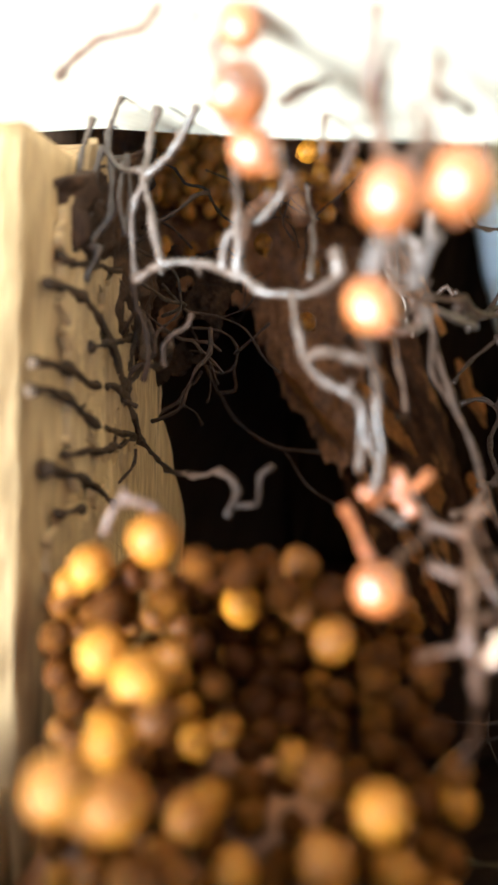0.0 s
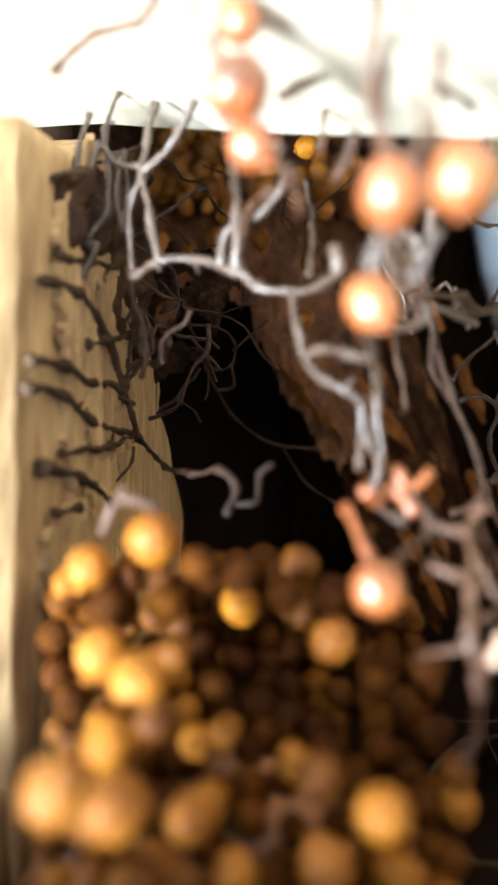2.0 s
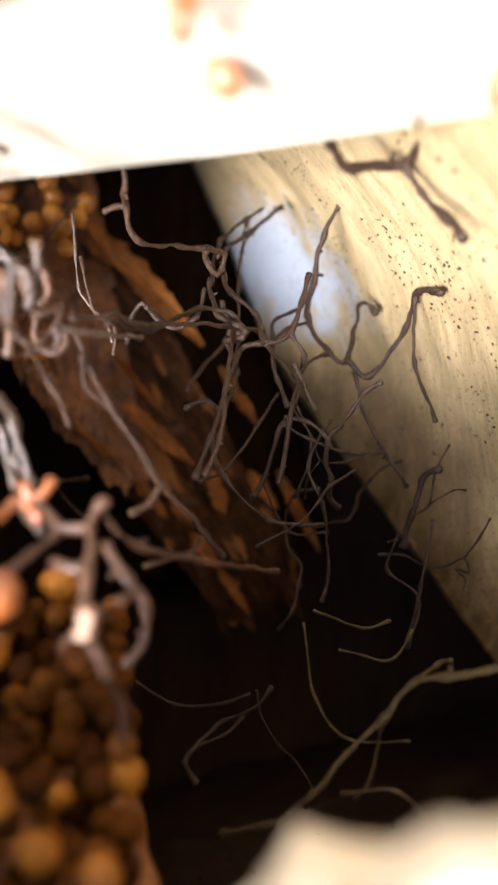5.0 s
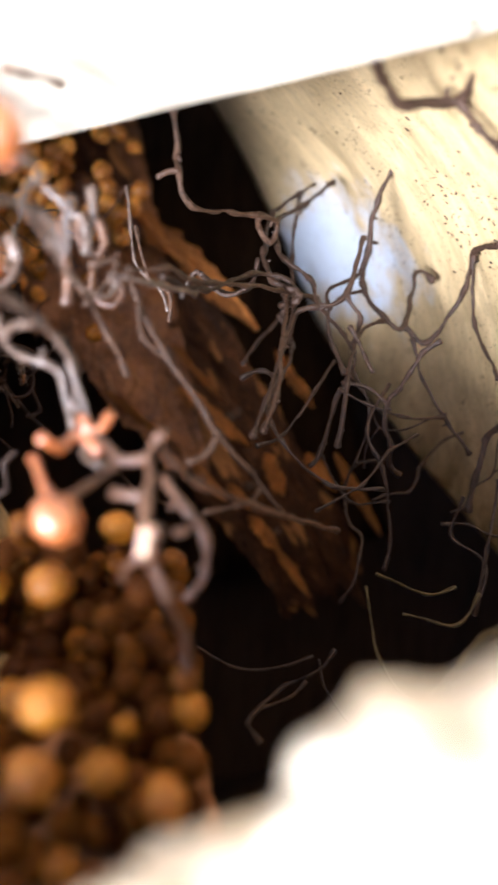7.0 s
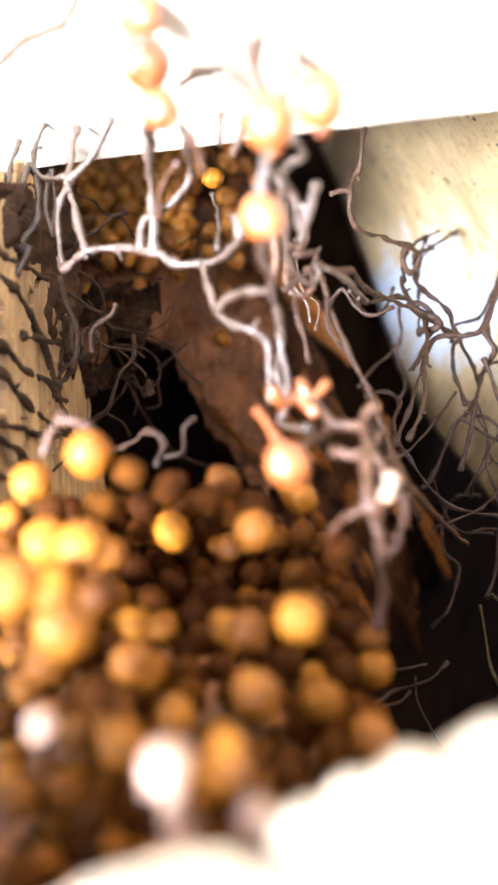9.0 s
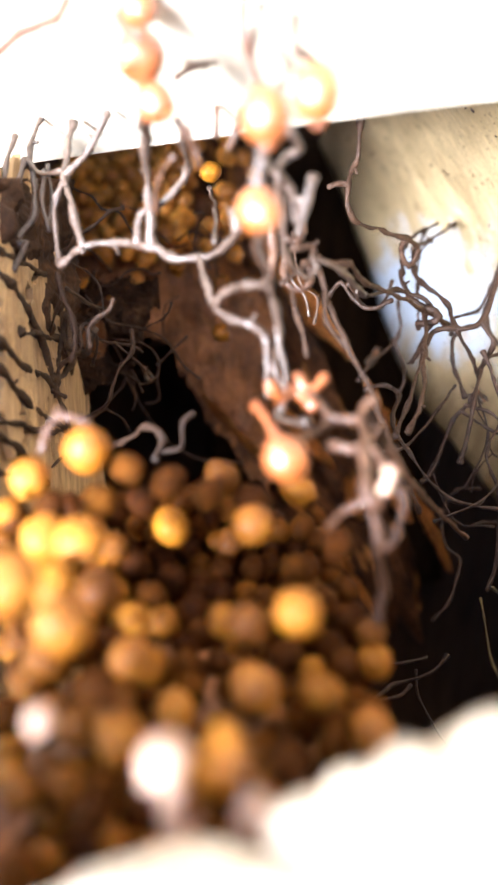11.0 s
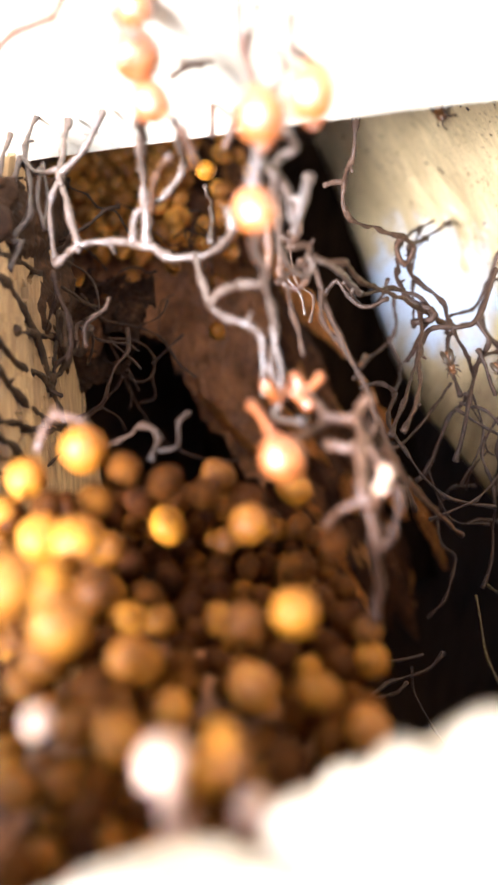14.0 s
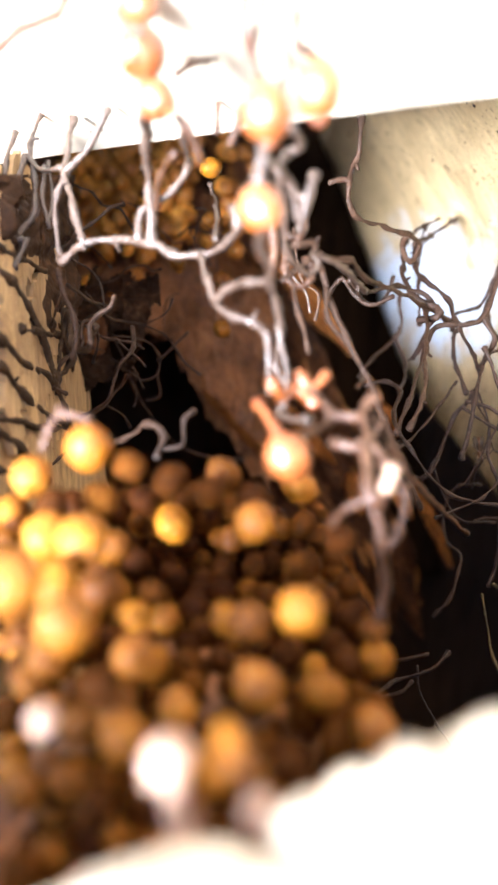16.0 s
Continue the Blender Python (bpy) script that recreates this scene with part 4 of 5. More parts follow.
strand(net, DARK, 0.062, (7.84, 18.00, 2.23), (8.71, 19.00, 1.15), (8.63, 19.50, 0.51), (8.28, 20.00, -0.00), (7.46, 20.00, -1.43), (7.05, 20.00, -1.77))
strand(net, DARK, 0.062, (8.61, 18.00, 2.36), (8.82, 18.00, 1.71), (8.71, 19.00, 1.15))
strand(net, DARK, 0.056, (5.64, 20.00, 1.04), (6.20, 20.00, 1.17), (6.52, 19.50, 0.72), (6.10, 19.00, -0.00), (6.17, 18.00, -1.09), (7.12, 18.00, -2.36), (8.47, 18.00, -2.76))
strand(net, DARK, 0.050, (8.51, 18.00, 1.56), (8.87, 18.00, 0.28))
strand(net, DARK, 0.037, (8.63, 19.00, 0.50), (8.83, 19.00, -0.66), (8.20, 19.50, -2.02))
strand(net, DARK, 0.031, (7.43, 20.00, -1.43), (7.94, 20.00, -2.96), (9.11, 20.00, -3.21))
net = thing("resin_fork", (8.04, 10.90, 4.63), "dark forked resin strand on the pale board", "wax strand", "wax and resin strands")
strand(net, DARK, 0.078, (8.04, 10.90, 4.63), (8.29, 11.40, 4.48), (8.75, 11.90, 4.24), (9.47, 12.20, 4.34), (10.01, 12.30, 4.36), (10.01, 11.40, 4.47), (9.97, 10.40, 4.46), (9.96, 10.00, 4.44))
strand(net, DARK, 0.078, (10.01, 12.30, 4.36), (10.12, 12.10, 3.71), (10.35, 11.80, 3.12), (10.45, 11.40, 2.51))
net = thing("resin_network", (11.25, 19.60, 6.26), "dark brown resin branches clinging to the pale board", "wax strand", "wax and resin strands")
strand(net, DARK, 0.076, (11.25, 19.60, 6.26), (10.55, 19.80, 5.30), (10.30, 20.50, 4.40), (9.84, 20.50, 3.09), (10.07, 20.00, 1.97), (10.60, 20.00, 1.65), (11.89, 21.50, 3.52), (12.28, 21.30, 3.11))
strand(net, DARK, 0.073, (10.60, 20.00, 1.65), (11.21, 20.00, 1.08), (12.25, 19.20, 2.16), (12.21, 18.00, 2.87), (12.03, 16.00, 2.47))
strand(net, DARK, 0.050, (12.21, 18.00, 2.87), (11.85, 18.00, 1.07), (11.66, 17.00, -0.62))
strand(net, DARK, 0.056, (10.40, 20.80, 4.49), (9.81, 21.00, 3.60), (8.83, 20.50, 3.24), (8.58, 20.30, 2.66))
strand(net, DARK, 0.059, (9.82, 20.50, 3.01), (8.97, 20.30, 2.88), (8.46, 20.00, 2.36), (8.40, 19.80, 1.32), (8.50, 19.50, 0.56))
strand(net, DARK, 0.059, (10.06, 20.00, 1.92), (8.97, 19.00, 1.50), (8.19, 18.20, 0.12), (7.53, 18.00, -1.45))
strand(net, DARK, 0.056, (10.77, 20.00, 1.25), (10.84, 20.00, -0.11), (11.23, 20.00, -1.23), (11.69, 20.00, -2.37))
strand(net, DARK, 0.073, (11.31, 16.50, -1.80), (11.04, 17.00, -1.98), (10.72, 17.50, -2.98), (10.53, 18.00, -3.75))
strand(net, DARK, 0.053, (10.53, 23.60, 7.66), (9.32, 23.00, 6.82), (8.62, 22.50, 5.97), (8.11, 21.50, 4.60), (7.66, 20.50, 2.97))
strand(net, DARK, 0.053, (9.77, 23.40, 7.60), (9.08, 23.00, 7.06), (8.62, 22.50, 5.97))
strand(net, DARK, 0.040, (8.33, 19.80, 1.00), (7.49, 19.00, 0.22), (6.26, 18.50, -0.83), (5.49, 18.00, -1.01))
strand(net, DARK, 0.040, (9.99, 19.00, -1.53), (8.98, 18.50, -1.83), (7.93, 18.00, -2.54), (6.64, 18.00, -2.94))
strand(net, DARK, 0.046, (9.52, 19.00, -0.01), (8.51, 18.50, -1.13), (8.70, 18.50, -2.39), (8.59, 19.00, -4.21), (8.28, 19.00, -4.92))
strand(net, DARK, 0.046, (11.06, 19.50, -1.21), (9.78, 19.00, -1.01), (8.87, 18.80, -0.54), (8.10, 19.00, 0.11))
strand(net, DARK, 0.040, (10.49, 18.00, -3.37), (10.14, 18.50, -4.36), (10.69, 18.00, -5.19), (10.10, 18.00, -6.39))
strand(net, DARK, 0.040, (11.09, 17.00, -3.07), (10.59, 17.50, -4.84), (10.13, 18.00, -6.25))
net = thing("wax_pillar_web", (3.22, 13.50, 2.62), "brown crossing wax strands before the bark plank", "wax strand", "wax and resin strands")
strand(net, BROWN, 0.068, (3.22, 13.50, 2.62), (3.95, 14.00, 2.70), (4.63, 15.00, 2.58), (5.78, 16.50, 2.74), (6.96, 18.00, 2.82), (8.13, 19.50, 2.78))
strand(net, BROWN, 0.057, (3.23, 13.50, 2.39), (3.44, 13.50, 1.49), (3.68, 13.50, 0.71), (4.02, 13.50, -0.08), (4.33, 13.80, -0.85), (4.85, 14.50, -1.61), (5.48, 15.50, -2.72))
strand(net, BROWN, 0.053, (4.33, 13.80, -0.85), (4.09, 13.70, -1.15), (3.67, 13.50, -1.30))
strand(net, BROWN, 0.061, (7.19, 18.50, 2.84), (6.53, 17.00, 1.39), (5.97, 16.00, -0.06), (5.43, 15.60, -0.85))
strand(net, BROWN, 0.053, (2.33, 13.00, 1.96), (2.83, 13.00, 2.31), (3.06, 13.00, 2.71), (2.59, 12.80, 2.62))
strand(net, BROWN, 0.053, (3.68, 13.60, 0.73), (3.28, 13.40, 1.22), (3.31, 13.40, 1.89))
strand(net, BROWN, 0.038, (3.73, 13.00, -2.30), (4.64, 13.50, -2.28), (4.94, 14.00, -2.11))
strand(net, BROWN, 0.038, (3.57, 18.00, 5.17), (3.62, 18.00, 3.80), (4.07, 18.00, 3.27), (3.93, 18.00, 2.55))
net = thing("resin_root", (9.78, 12.00, -5.35), "dull brown root-like resin strands in the dark hollow", "wax strand", "wax and resin strands")
strand(net, OLIVE, 0.065, (9.78, 12.00, -5.35), (9.18, 13.00, -5.65), (8.71, 13.80, -5.87), (8.01, 14.00, -6.50), (7.07, 14.00, -7.01), (6.25, 14.00, -7.65), (5.29, 14.30, -8.16), (4.28, 15.00, -8.39))
strand(net, OLIVE, 0.040, (8.71, 13.80, -5.87), (9.60, 14.50, -5.83), (10.07, 15.00, -6.00))
strand(net, OLIVE, 0.040, (6.83, 14.00, -7.78), (7.76, 13.50, -7.76), (8.30, 13.00, -8.31))
strand(net, OLIVE, 0.035, (8.01, 14.00, -6.50), (7.61, 14.50, -7.82), (7.30, 15.00, -8.46))
strand(net, OLIVE, 0.030, (7.29, 17.00, -4.91), (7.03, 16.00, -6.36), (7.49, 15.50, -7.32), (8.76, 15.00, -7.52))
strand(net, OLIVE, 0.035, (7.61, 17.00, -4.69), (8.99, 18.00, -5.60), (9.78, 18.00, -5.59))
strand(net, OLIVE, 0.035, (9.99, 17.00, -5.69), (9.30, 17.00, -6.28), (8.04, 17.00, -5.75))
net = thing("resin_network", (-4.89, 16.80, 1.83), "dark brown resin branches clinging to the grained wooden wall", "wax strand", "wax and resin strands")
strand(net, WALLRES, 0.093, (-3.75, 12.90, 1.41), (-3.52, 14.40, 1.47), (-3.27, 15.80, 1.25), (-2.99, 17.60, 1.19), (-2.86, 18.30, 0.62), (-2.76, 19.00, 0.04))
strand(net, DARK, 0.070, (-2.76, 19.00, 0.04), (-1.92, 17.50, -0.59), (-1.11, 15.40, -0.66), (-0.52, 14.30, -0.57), (-0.26, 13.90, -0.90), (-0.40, 13.80, -1.34))
strand(net, DARK, 0.050, (-0.33, 13.90, -1.12), (0.14, 13.70, -1.13), (0.21, 13.70, -0.61), (0.43, 13.70, -0.44))
strand(net, WALLRES, 0.085, (-3.77, 12.80, 0.92), (-3.52, 14.40, 0.87), (-3.28, 15.80, 0.42), (-2.86, 18.30, 0.18))
strand(net, WALLRES, 0.102, (-3.69, 13.50, 2.87), (-3.44, 15.00, 2.99), (-3.23, 16.20, 2.62), (-3.05, 17.20, 1.87), (-2.95, 17.80, 1.38), (-2.68, 19.00, 2.07), (-2.88, 18.20, 2.53), (-3.33, 15.50, 1.98))
strand(net, WALLRES, 0.076, (-3.58, 14.20, 3.52), (-3.33, 15.50, 3.69), (-3.02, 17.40, 4.01))
strand(net, WALLRES, 0.076, (-3.52, 14.30, -0.22), (-3.11, 16.80, -0.12), (-2.85, 18.40, 0.14))
strand(net, WALLRES, 0.093, (-3.69, 13.50, -0.45), (-3.38, 15.20, -0.71), (-3.10, 16.90, -1.36))
strand(net, WALLRES, 0.076, (-3.59, 14.00, -1.33), (-3.40, 15.20, -1.34))
strand(net, WALLRES, 0.076, (-3.02, 17.40, 1.24), (-2.91, 18.10, 1.83), (-2.55, 17.80, 3.01), (-2.37, 17.00, 1.98), (-2.01, 16.60, 1.68), (-1.69, 16.00, 2.13))
strand(net, WALLRES, 0.043, (-2.58, 18.00, 3.85), (-2.03, 18.50, 3.54), (-1.62, 19.00, 3.49), (-2.22, 19.00, 3.21))
strand(net, WALLRES, 0.051, (-2.65, 18.00, 3.18), (-2.72, 18.00, 2.50), (-2.65, 18.50, 2.01))
net = thing("resin_web", (-1.59, 21.00, 3.23), "thin brown resin threads over the dark hollow", "wax strand", "wax and resin strands")
strand(net, BROWN, 0.034, (-1.59, 21.00, 3.23), (-0.82, 21.50, 3.22), (-0.39, 22.00, 2.88), (-0.46, 22.00, 2.22), (-0.92, 22.00, 2.06), (-1.42, 22.00, 2.39))
strand(net, BROWN, 0.034, (-0.43, 22.00, 2.64), (0.07, 22.00, 3.05), (0.60, 22.00, 3.51))
strand(net, BROWN, 0.046, (-1.75, 22.00, 3.55), (-1.28, 24.00, 2.24), (-0.49, 25.00, 0.83), (0.83, 25.00, -0.11), (2.38, 25.50, -0.31))
strand(net, BROWN, 0.034, (-0.46, 22.00, 2.22), (-0.44, 22.50, 1.59), (-0.86, 22.50, 1.51))
strand(net, BROWN, 0.034, (1.21, 25.00, -0.30), (1.92, 24.50, -1.40), (2.84, 24.50, -2.05))
net = thing("wax_pillar_hanger", (-1.14, 9.50, 5.56), "pale brown wax stalks beside the pale sunlit board", "wax strand", "wax and resin strands")
strand(net, TAN, 0.062, (-1.14, 9.50, 5.56), (-1.53, 10.20, 5.59), (-2.11, 10.60, 5.73), (-2.52, 11.00, 5.70), (-2.91, 11.40, 5.56))
strand(net, TAN, 0.056, (-0.39, 8.90, 4.79), (-0.40, 8.70, 4.44), (-0.23, 8.50, 4.13), (-0.07, 8.50, 4.05))
strand(net, TAN, 0.043, (0.50, 9.00, 4.09), (0.80, 9.80, 4.60), (1.15, 10.80, 5.25))
strand(net, TAN, 0.062, (1.40, 8.20, 4.83), (1.36, 8.30, 4.33), (1.42, 8.50, 3.93), (1.55, 8.80, 3.54), (1.63, 8.60, 3.14))
strand(net, TAN, 0.050, (1.70, 8.60, 4.68), (1.59, 8.70, 4.28), (1.47, 8.60, 3.84))
strand(net, TAN, 0.050, (2.18, 8.60, 4.46), (2.10, 8.40, 4.01), (1.97, 8.00, 3.43), (1.95, 7.80, 3.08))
strand(net, TAN, 0.050, (1.92, 8.60, 3.94), (1.94, 8.40, 3.50), (1.77, 8.20, 3.05))
strand(net, TAN, 0.056, (0.51, 10.00, 3.61), (0.64, 10.20, 3.41), (0.72, 10.50, 3.20))
strand(net, TAN, 0.043, (1.26, 12.50, 5.49), (1.21, 12.50, 4.84))
strand(net, TAN, 0.050, (1.56, 11.00, 4.50), (1.46, 11.20, 4.17), (1.32, 11.40, 3.98))
strand(net, TAN, 0.050, (0.32, 11.00, 3.64), (0.03, 12.00, 3.70), (-0.06, 13.00, 3.57))
strand(net, TAN, 0.043, (2.67, 7.00, 4.70), (3.20, 6.80, 4.58), (3.66, 6.40, 4.43))
strand(net, TAN, 0.037, (7.96, 7.20, 4.08), (8.26, 7.80, 3.78), (8.51, 8.40, 3.43))
strand(net, TAN, 0.062, (2.21, 9.00, 4.24), (2.50, 9.30, 4.30), (2.90, 9.80, 4.35))



strand(net, TAN, 0.050, (0.42, 10.54, 4.78), (0.70, 10.60, 5.00), (0.99, 10.65, 5.11))

# ---- tangles in the shade, grown at random ----
def tangle(name, label, mat, low, high, count, seed, r=0.06, reach=2.4):
    """Loose crooked strands, some forked, that wander through a space between two corners."""
    dice = random.Random(seed)
    net = thing(name, [(p + q) / 2 for p, q in zip(low, high)], label, "wax strand", "wax and resin strands")
    roots = [Vector([dice.uniform(p, q) for p, q in zip(low, high)]) for _ in range(count)]
    for a in roots:
        way = Vector((dice.uniform(-1, 1), dice.uniform(-0.5, 0.5), dice.uniform(-1, 1))).normalized()
        pts = [a]
        for _ in range(dice.choice((5, 6, 8))):
            way = (way + 0.7 * Vector([dice.uniform(-1, 1) for _ in range(3)])).normalized()
            pts.append(pts[-1] + way * reach * dice.uniform(0.2, 0.4))
        thick = r * dice.uniform(0.5, 1.3)
        strand(net, mat, thick, *pts)
        if dice.random() < 0.6:
            fork = pts[len(pts) // 2]
            side = Vector([dice.uniform(-1, 1) for _ in range(3)]).normalized() * reach * 0.4
            strand(net, mat, thick * 0.8, fork, fork + side + 0.2 * way, fork + 1.7 * side)


tangle("resin_tangle", "dark brown resin strands tangled under the pale board", DARK, (8.8, 17.5, -4.5), (11.5, 21.5, 0.8), 5, 3, 0.05, 2.0)
tangle("resin_tangle", "dull brown resin strands tangled in the deep shade", DARK, (4.5, 16.0, -8.5), (11.5, 21.5, -2.5), 4, 4, 0.036, 2.6)
tangle("resin_tangle", "brown resin strands tangled beside the grained wall", BROWN, (-2.9, 18.5, 2.0), (-1.6, 23.0, 6.0), 9, 5, 0.04, 1.8)
tangle("resin_tangle", "dark resin web standing off the grained wall", BROWN, (-3.0, 17.3, -0.5), (-2.5, 21.5, 5.0), 13, 8, 0.042, 1.7)
tangle("wax_tangle", "thin brown wax strands before the far cells", BROWN, (-1.5, 21.5, 4.0), (2.6, 24.0, 7.5), 6, 6, 0.03, 1.6)

# dim cells low beside the wax sheet
count = 0
while count < 9:
    x = dice.uniform(-3.6, -0.4)
    y, z = 27.9 + dice.uniform(-0.1, 0.3), dice.uniform(6.2, 8.8)
    if any((x - q[0]) ** 2 + (y - q[1]) ** 2 + (z - q[2]) ** 2 < 0.25 for q in taken):
        continue
    taken.append((x, y, z))
    count += 1
    far.append((x, y, z, dice.uniform(0.26, 0.34)))


def joined_cells(name, base, label, rows, mat):
    """Cells too deep to tell apart, as one mesh."""
    unit = bmesh.new()
    bmesh.ops.create_uvsphere(unit, u_segments=14, v_segments=9, radius=1.0)
    unit.verts.ensure_lookup_table()
    pts = np.array([v.co[:] for v in unit.verts])
    faces = [[v.index for v in f.verts] for f in unit.faces]
    unit.free()
    verts, polys = [], []
    holder = thing(name, base, label, "brood cells", kind="stuff")
    to = Matrix.Translation(-holder.location) @ ROOT @ Matrix.Scale(U, 4)
    for x, y, z, r in rows:
        m = to @ Matrix.LocRotScale((x, y, z), Euler([dice.uniform(-0.6, 0.6) for _ in range(3)]), (r, r, r * dice.uniform(1.05, 1.25)))
        polys += [[k + len(verts) for k in f] for f in faces]
        verts += [m @ Vector(p) for p in pts]
    me = bpy.data.meshes.new("cells")
    me.from_pydata(verts, [], polys)
    me.materials.append(mat)
    me.polygons.foreach_set("use_smooth", [True] * len(me.polygons))
    new("cells", me).parent = holder


for row in far:
    back_cells(row)
joined_cells("packed_brood_cells", (0.0, 10.0, -6.0), "packed brown brood cells deep in the cluster", packed, DARKWAX)
joined_cells("packed_brood_cells", (0.0, 29.0, 11.0), "packed orange-brown brood cells behind the far comb", deep, FARWAX)

# specks of resin on the pale side board
specks = thing("resin_specks", (10.5, 21.0, 8.0), "dark resin specks stuck to the pale board", "resin specks", kind="stuff")
bm = bmesh.new()
for k in range(9200):
    upper = k >= 5200
    i, j, u, v = dice.randrange(0, 16 if upper else 34), dice.randrange(2, 30), dice.random(), dice.random()
    at = east_rows[i][j].lerp(east_rows[i][j + 1], u).lerp(east_rows[i + 1][j].lerp(east_rows[i + 1][j + 1], u), v)
    if upper and at.z < 0.31 * at.y + 0.2:
        continue
    if noise.noise(at * 0.45) + 0.6 * noise.noise(at * 1.3) < dice.uniform(-0.5 if upper else -0.1, 0.6):
        continue
    r = 0.012 + 0.040 * dice.random() ** 3
    m = Matrix.LocRotScale(at, Euler([dice.uniform(0, 6) for _ in range(3)]), (r, r * dice.uniform(0.6, 2.4), r * dice.uniform(0.5, 1.0)))
    bmesh.ops.create_icosphere(bm, subdivisions=1, radius=1.0, matrix=m)
part("speck", bm, DARK, specks)

# crumbs of wax and resin on the shaded wall
crumbs = thing("resin_crumbs", (6.0, 16.0, -11.0), "dark brown crumbs of resin and wax on the shaded wall", "resin crumbs", kind="stuff")
bm = bmesh.new()
for k in range(70):
    x, y = dice.uniform(-1, 15), dice.uniform(9, 26)
    z = -10.4 - 6.6 * (y - 4.2) / 35.8 + 0.1
    r = dice.uniform(0.06, 0.22)
    m = Matrix.LocRotScale((x, y, z), Euler([dice.uniform(0, 6) for _ in range(3)]), (r, r * dice.uniform(0.5, 1), r * dice.uniform(0.4, 0.9)))
    bmesh.ops.create_icosphere(bm, subdivisions=1, radius=1.0, matrix=m)
part("crumb", bm, BACKW, crumbs, smooth=False)

# ---- the bees ----
def bee_mesh(name, build, mat):
    bm = bmesh.new()
    build(bm)
    return cell_mesh(name, bm, mat)


def egg(bm, at, size, turn=0.0):
    m = Matrix.Translation(at) @ Matrix.Rotation(turn, 4, "Y") @ Matrix.Diagonal((*size, 1))
    bmesh.ops.create_uvsphere(bm, u_segments=14, v_segments=10, radius=1.0, matrix=m)


def limb(bm, pts, r):
    path = catmull(pts, 0.04)
    tube(bm, path, [r * (1.15 - 0.6 * i / len(path)) for i in range(len(path))], 6, 0.0)


def abdomen(bm):
    egg(bm, (-0.24, 0, 0.14), (0.20, 0.105, 0.10), 0.18)
    for v in bm.verts:
        if v.co.x < -0.3:
            v.co.y *= 1 - 1.6 * (-0.3 - v.co.x)
        v.co.z += 0.008 * math.sin(v.co.x * 90)


def wing(side):
    def build(bm):
        outline = [(0.06, 0.03), (-0.05, 0.10), (-0.22, 0.17), (-0.38, 0.18), (-0.46, 0.13), (-0.42, 0.06), (-0.25, 0.02), (-0.05, 0.01)]
        low = [bm.verts.new((x, side * y, 0.262 - 0.05 * x * x)) for x, y in outline]
        high = [bm.verts.new((x, side * y, 0.270 - 0.05 * x * x)) for x, y in outline]
        bm.faces.new(low)
        bm.faces.new(high[::-1])
        for k in range(len(low)):
            q = (k + 1) % len(low)
            bm.faces.new((low[k], high[k], high[q], low[q]))
        bmesh.ops.recalc_face_normals(bm, faces=bm.faces)
    return build


BEE_PARTS = [
    ("thorax", bee_mesh("thorax", lambda bm: egg(bm, (0.05, 0, 0.17), (0.13, 0.10, 0.095)), BEE)),
    ("head", bee_mesh("head", lambda bm: egg(bm, (0.22, 0, 0.15), (0.065, 0.10, 0.085)), BEE)),
    ("abdomen", bee_mesh("abdomen", abdomen, BEE)),
    ("wing", bee_mesh("wing", wing(1), WING)),
    ("wing", bee_mesh("wing", wing(-1), WING)),
]
for sd in (1, -1):
    BEE_PARTS.append(("eye", bee_mesh("eye", lambda bm, s=sd: egg(bm, (0.235, s * 0.075, 0.17), (0.035, 0.03, 0.05)), BEE_DARK)))
    BEE_PARTS.append(("antenna", bee_mesh("antenna", lambda bm, s=sd: limb(bm, ((0.27, s * 0.03, 0.18), (0.34, s * 0.07, 0.23), (0.42, s * 0.10, 0.19)), 0.014), BEE_DARK)))
    for x0, x1 in ((0.12, 0.24), (0.05, 0.06), (-0.03, -0.20)):
        BEE_PARTS.append(("leg", bee_mesh("leg", lambda bm, s=sd, p=x0, q=x1: limb(bm, ((p, s * 0.06, 0.12), ((p + q) / 2, s * 0.15, 0.15), (q, s * 0.18, 0.06), (q * 1.1, s * 0.21, 0.0)), 0.019), BEE_DARK)))


def stingless_bee(label):
    ob = new("stingless_bee")
    ob.empty_display_size = 0.003
    tagged(ob, label, "bee", "stingless bees")
    for nm, me in BEE_PARTS:
        o = new(nm, me)
        o.parent = ob
    return ob


def crawl(bee, up, rows, size=1.0):
    """Keys a bee along places (t, x, y, z), head first, its back turned towards up."""
    bee.scale = (size, size, size)
    keyed = []
    ahead = Vector((0, 0, 1))
    pts = [Vector(r[1:]) for r in rows]
    last = None
    for i, (t, *p) in enumerate(rows):
        way = pts[min(i + 1, len(pts) - 1)] - pts[max(i - 1, 0)]
        if way.length > 0.05:
            ahead = way.normalized()
        z = Vector(up).normalized()
        x = (ahead - z * ahead.dot(z)).normalized()
        if last is not None and x.angle(last) > radians(80):
            side = 1 if last.cross(x).dot(z) >= 0 else -1
            x = Matrix.Rotation(side * radians(80), 3, z) @ last
        last = x.copy()
        y = z.cross(x)
        m = Matrix((x, y, z)).transposed()
        keyed.append((t, Matrix.Translation(place(p)) @ (ROOT.to_3x3() @ m).to_4x4()))
    walk(bee, keyed)


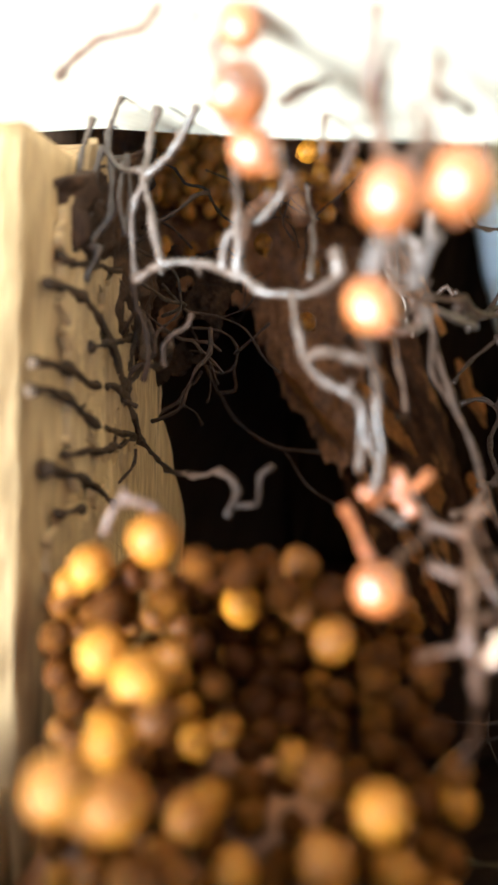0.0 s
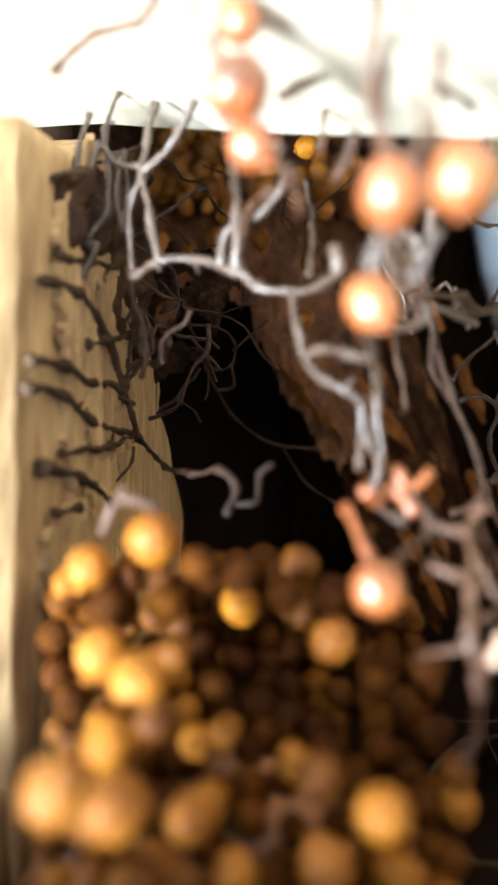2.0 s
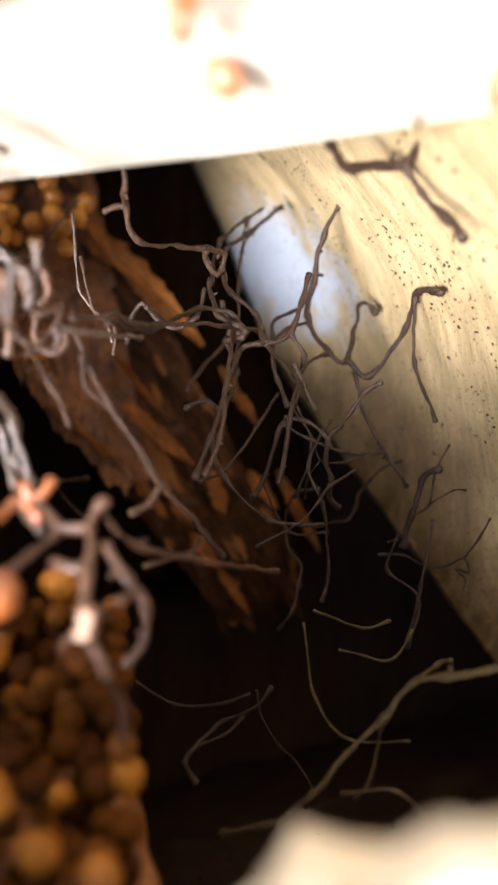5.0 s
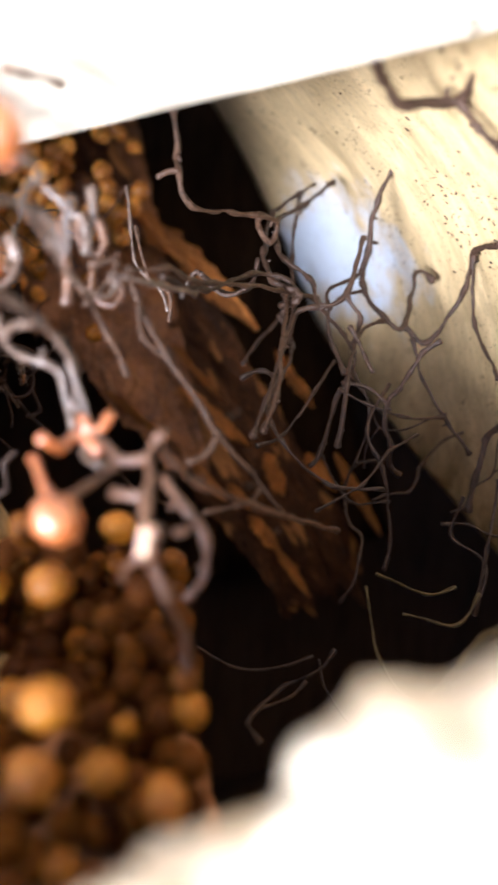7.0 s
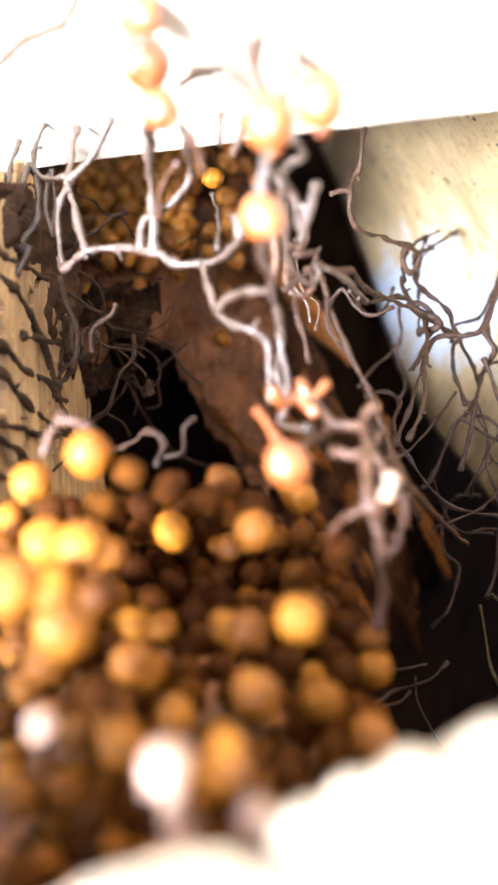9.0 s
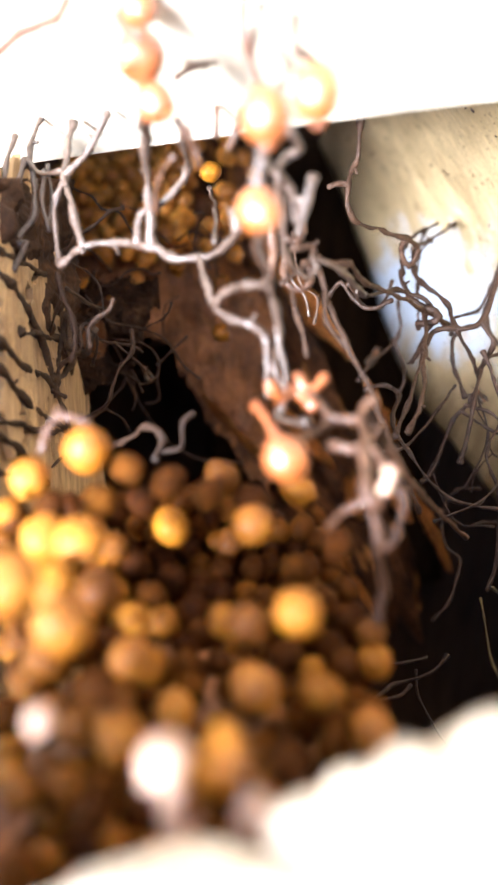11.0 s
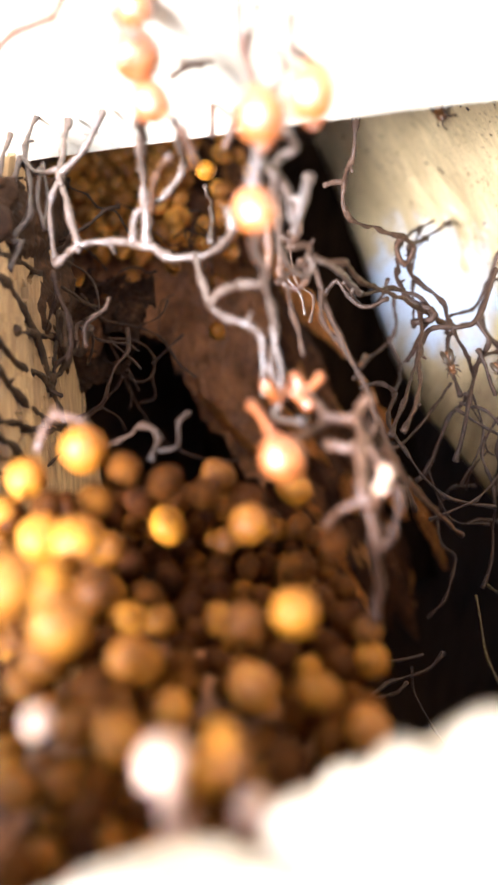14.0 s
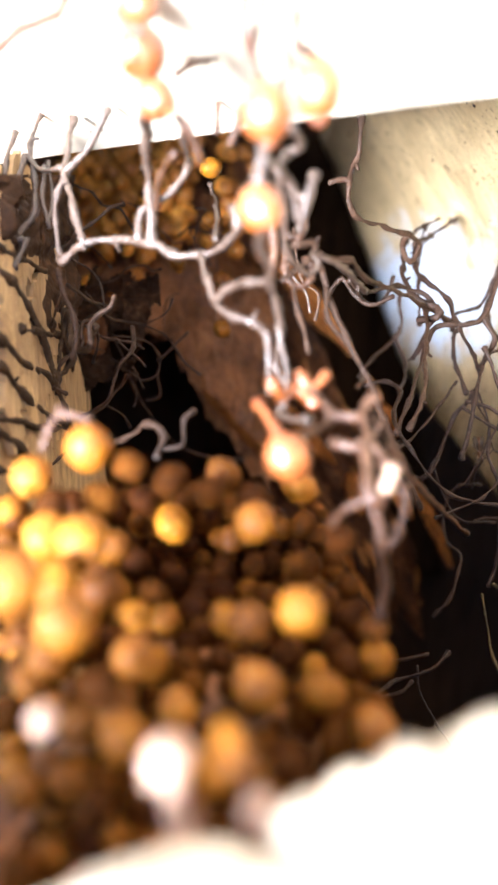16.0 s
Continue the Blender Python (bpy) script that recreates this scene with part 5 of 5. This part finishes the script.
def motions():
    bee = stingless_bee("small amber stingless bee crawling over the dark hollow")
    crawl(bee, (0, -1, 0.2), [
        (0.0, -3.50, 24.70, 2.23),
        (4.4, -3.30, 24.60, 2.23),
        (5.6, -2.60, 23.00, 2.43),
        (6.3, -0.63, 21.70, 2.51),
        (7.0, -0.53, 21.50, 2.53),
        (7.5, -0.71, 21.50, 2.13),
        (8.0, -0.65, 21.50, 1.94),
        (8.5, -0.85, 21.50, 1.61),
        (8.8, -0.74, 21.50, 1.93),
        (9.2, -0.71, 21.50, 1.96),
        (11.3, -0.75, 21.50, 2.24),
        (11.6, -0.92, 21.50, 2.23),
        (11.9, -1.46, 21.30, 1.69),
        (12.2, -1.51, 21.20, 1.51),
        (12.5, -1.61, 21.20, 1.54),
        (12.8, -1.73, 21.20, 1.75),
        (13.1, -2.04, 21.30, 1.98),
        (13.4, -2.52, 21.80, 2.26),
        (13.8, -2.95, 22.50, 2.51),
        (16.0, -3.35, 23.00, 2.51),
    ], 0.80)
    bee = stingless_bee("small amber stingless bee on the branching resin strands")
    crawl(bee, (-0.4, -0.9, 0), [
        (0.0, 6.00, 29.50, -2.00),
        (9.2, 6.60, 29.20, -2.00),
        (9.7, 9.60, 26.00, -2.50),
        (10.4, 10.80, 20.50, -1.50),
        (11.3, 8.06, 17.70, 1.83),
        (11.5, 7.66, 18.10, 2.81),
        (11.7, 7.62, 18.40, 3.35),
        (11.9, 7.37, 18.60, 3.73),
        (12.1, 7.40, 19.00, 4.43),
        (12.3, 7.44, 18.90, 4.20),
        (12.5, 7.36, 18.50, 3.48),
        (12.7, 7.40, 18.30, 3.12),
        (12.9, 7.58, 18.10, 2.84),
        (13.1, 7.68, 18.00, 2.62),
        (13.3, 7.75, 17.60, 2.03),
        (13.5, 8.24, 17.60, 1.58),
        (13.8, 8.70, 17.60, 1.12),
        (14.2, 9.22, 18.00, 0.40),
        (16.0, 9.71, 18.50, -0.69),
    ], 0.90)
    bee = stingless_bee("amber stingless bee climbing down the resin strands")
    crawl(bee, (-0.4, -0.9, 0), [
        (0.0, 6.00, 29.60, 1.00),
        (9.2, 6.20, 29.60, 1.00),
        (10.6, 8.20, 27.60, 3.00),
        (12.0, 6.53, 22.00, 5.60),
        (12.3, 6.49, 19.60, 5.27),
        (12.5, 6.53, 19.00, 4.88),
        (12.8, 6.71, 18.80, 4.66),
        (13.1, 7.03, 18.40, 3.69),
        (13.3, 7.04, 18.20, 3.29),
        (13.5, 7.10, 17.60, 2.17),
        (13.7, 7.54, 17.80, 1.67),
        (14.0, 7.94, 18.60, 1.26),
        (14.2, 8.29, 18.90, 0.63),
        (14.4, 8.49, 19.00, 0.06),
        (16.0, 8.89, 20.00, -1.10),
    ], 1.00)
    bee = stingless_bee("dark small stingless bee among the resin strands")
    crawl(bee, (-0.4, -0.9, 0), [
        (0.0, 6.50, 29.50, -4.00),
        (9.2, 7.00, 29.00, -4.00),
        (9.9, 10.00, 24.00, -4.00),
        (10.6, 9.80, 20.00, -1.00),
        (11.3, 7.67, 18.60, 1.30),
        (11.5, 7.30, 18.30, 1.59),
        (11.7, 7.17, 18.00, 1.90),
        (11.9, 6.95, 18.20, 2.01),
        (12.1, 6.97, 19.20, 2.64),
        (12.5, 7.17, 21.50, 3.36),
        (12.9, 7.02, 22.30, 3.14),
        (16.0, 6.56, 24.00, 1.91),
    ], 0.70)
    bee = stingless_bee("amber stingless bee with smoky wings walking on the pale board")
    crawl(bee, (-0.79, 0.18, -0.58), [
        (0.0, 7.35, 16.80, 10.15),
        (13.4, 7.40, 16.90, 10.10),
        (13.8, 7.90, 17.50, 9.65),
        (14.1, 8.83, 18.68, 8.95),
        (14.2, 9.07, 19.00, 8.77),
        (14.3, 9.42, 19.55, 8.52),
        (14.4, 9.80, 20.13, 8.27),
        (14.5, 10.17, 20.70, 7.98),
        (14.6, 10.52, 21.30, 7.60),
        (14.8, 11.18, 22.15, 6.70),
        (15.0, 11.55, 22.50, 5.95),
        (15.4, 12.20, 22.70, 4.20),
        (16.0, 12.60, 22.60, 3.00),
    ], 1.90)


motions()
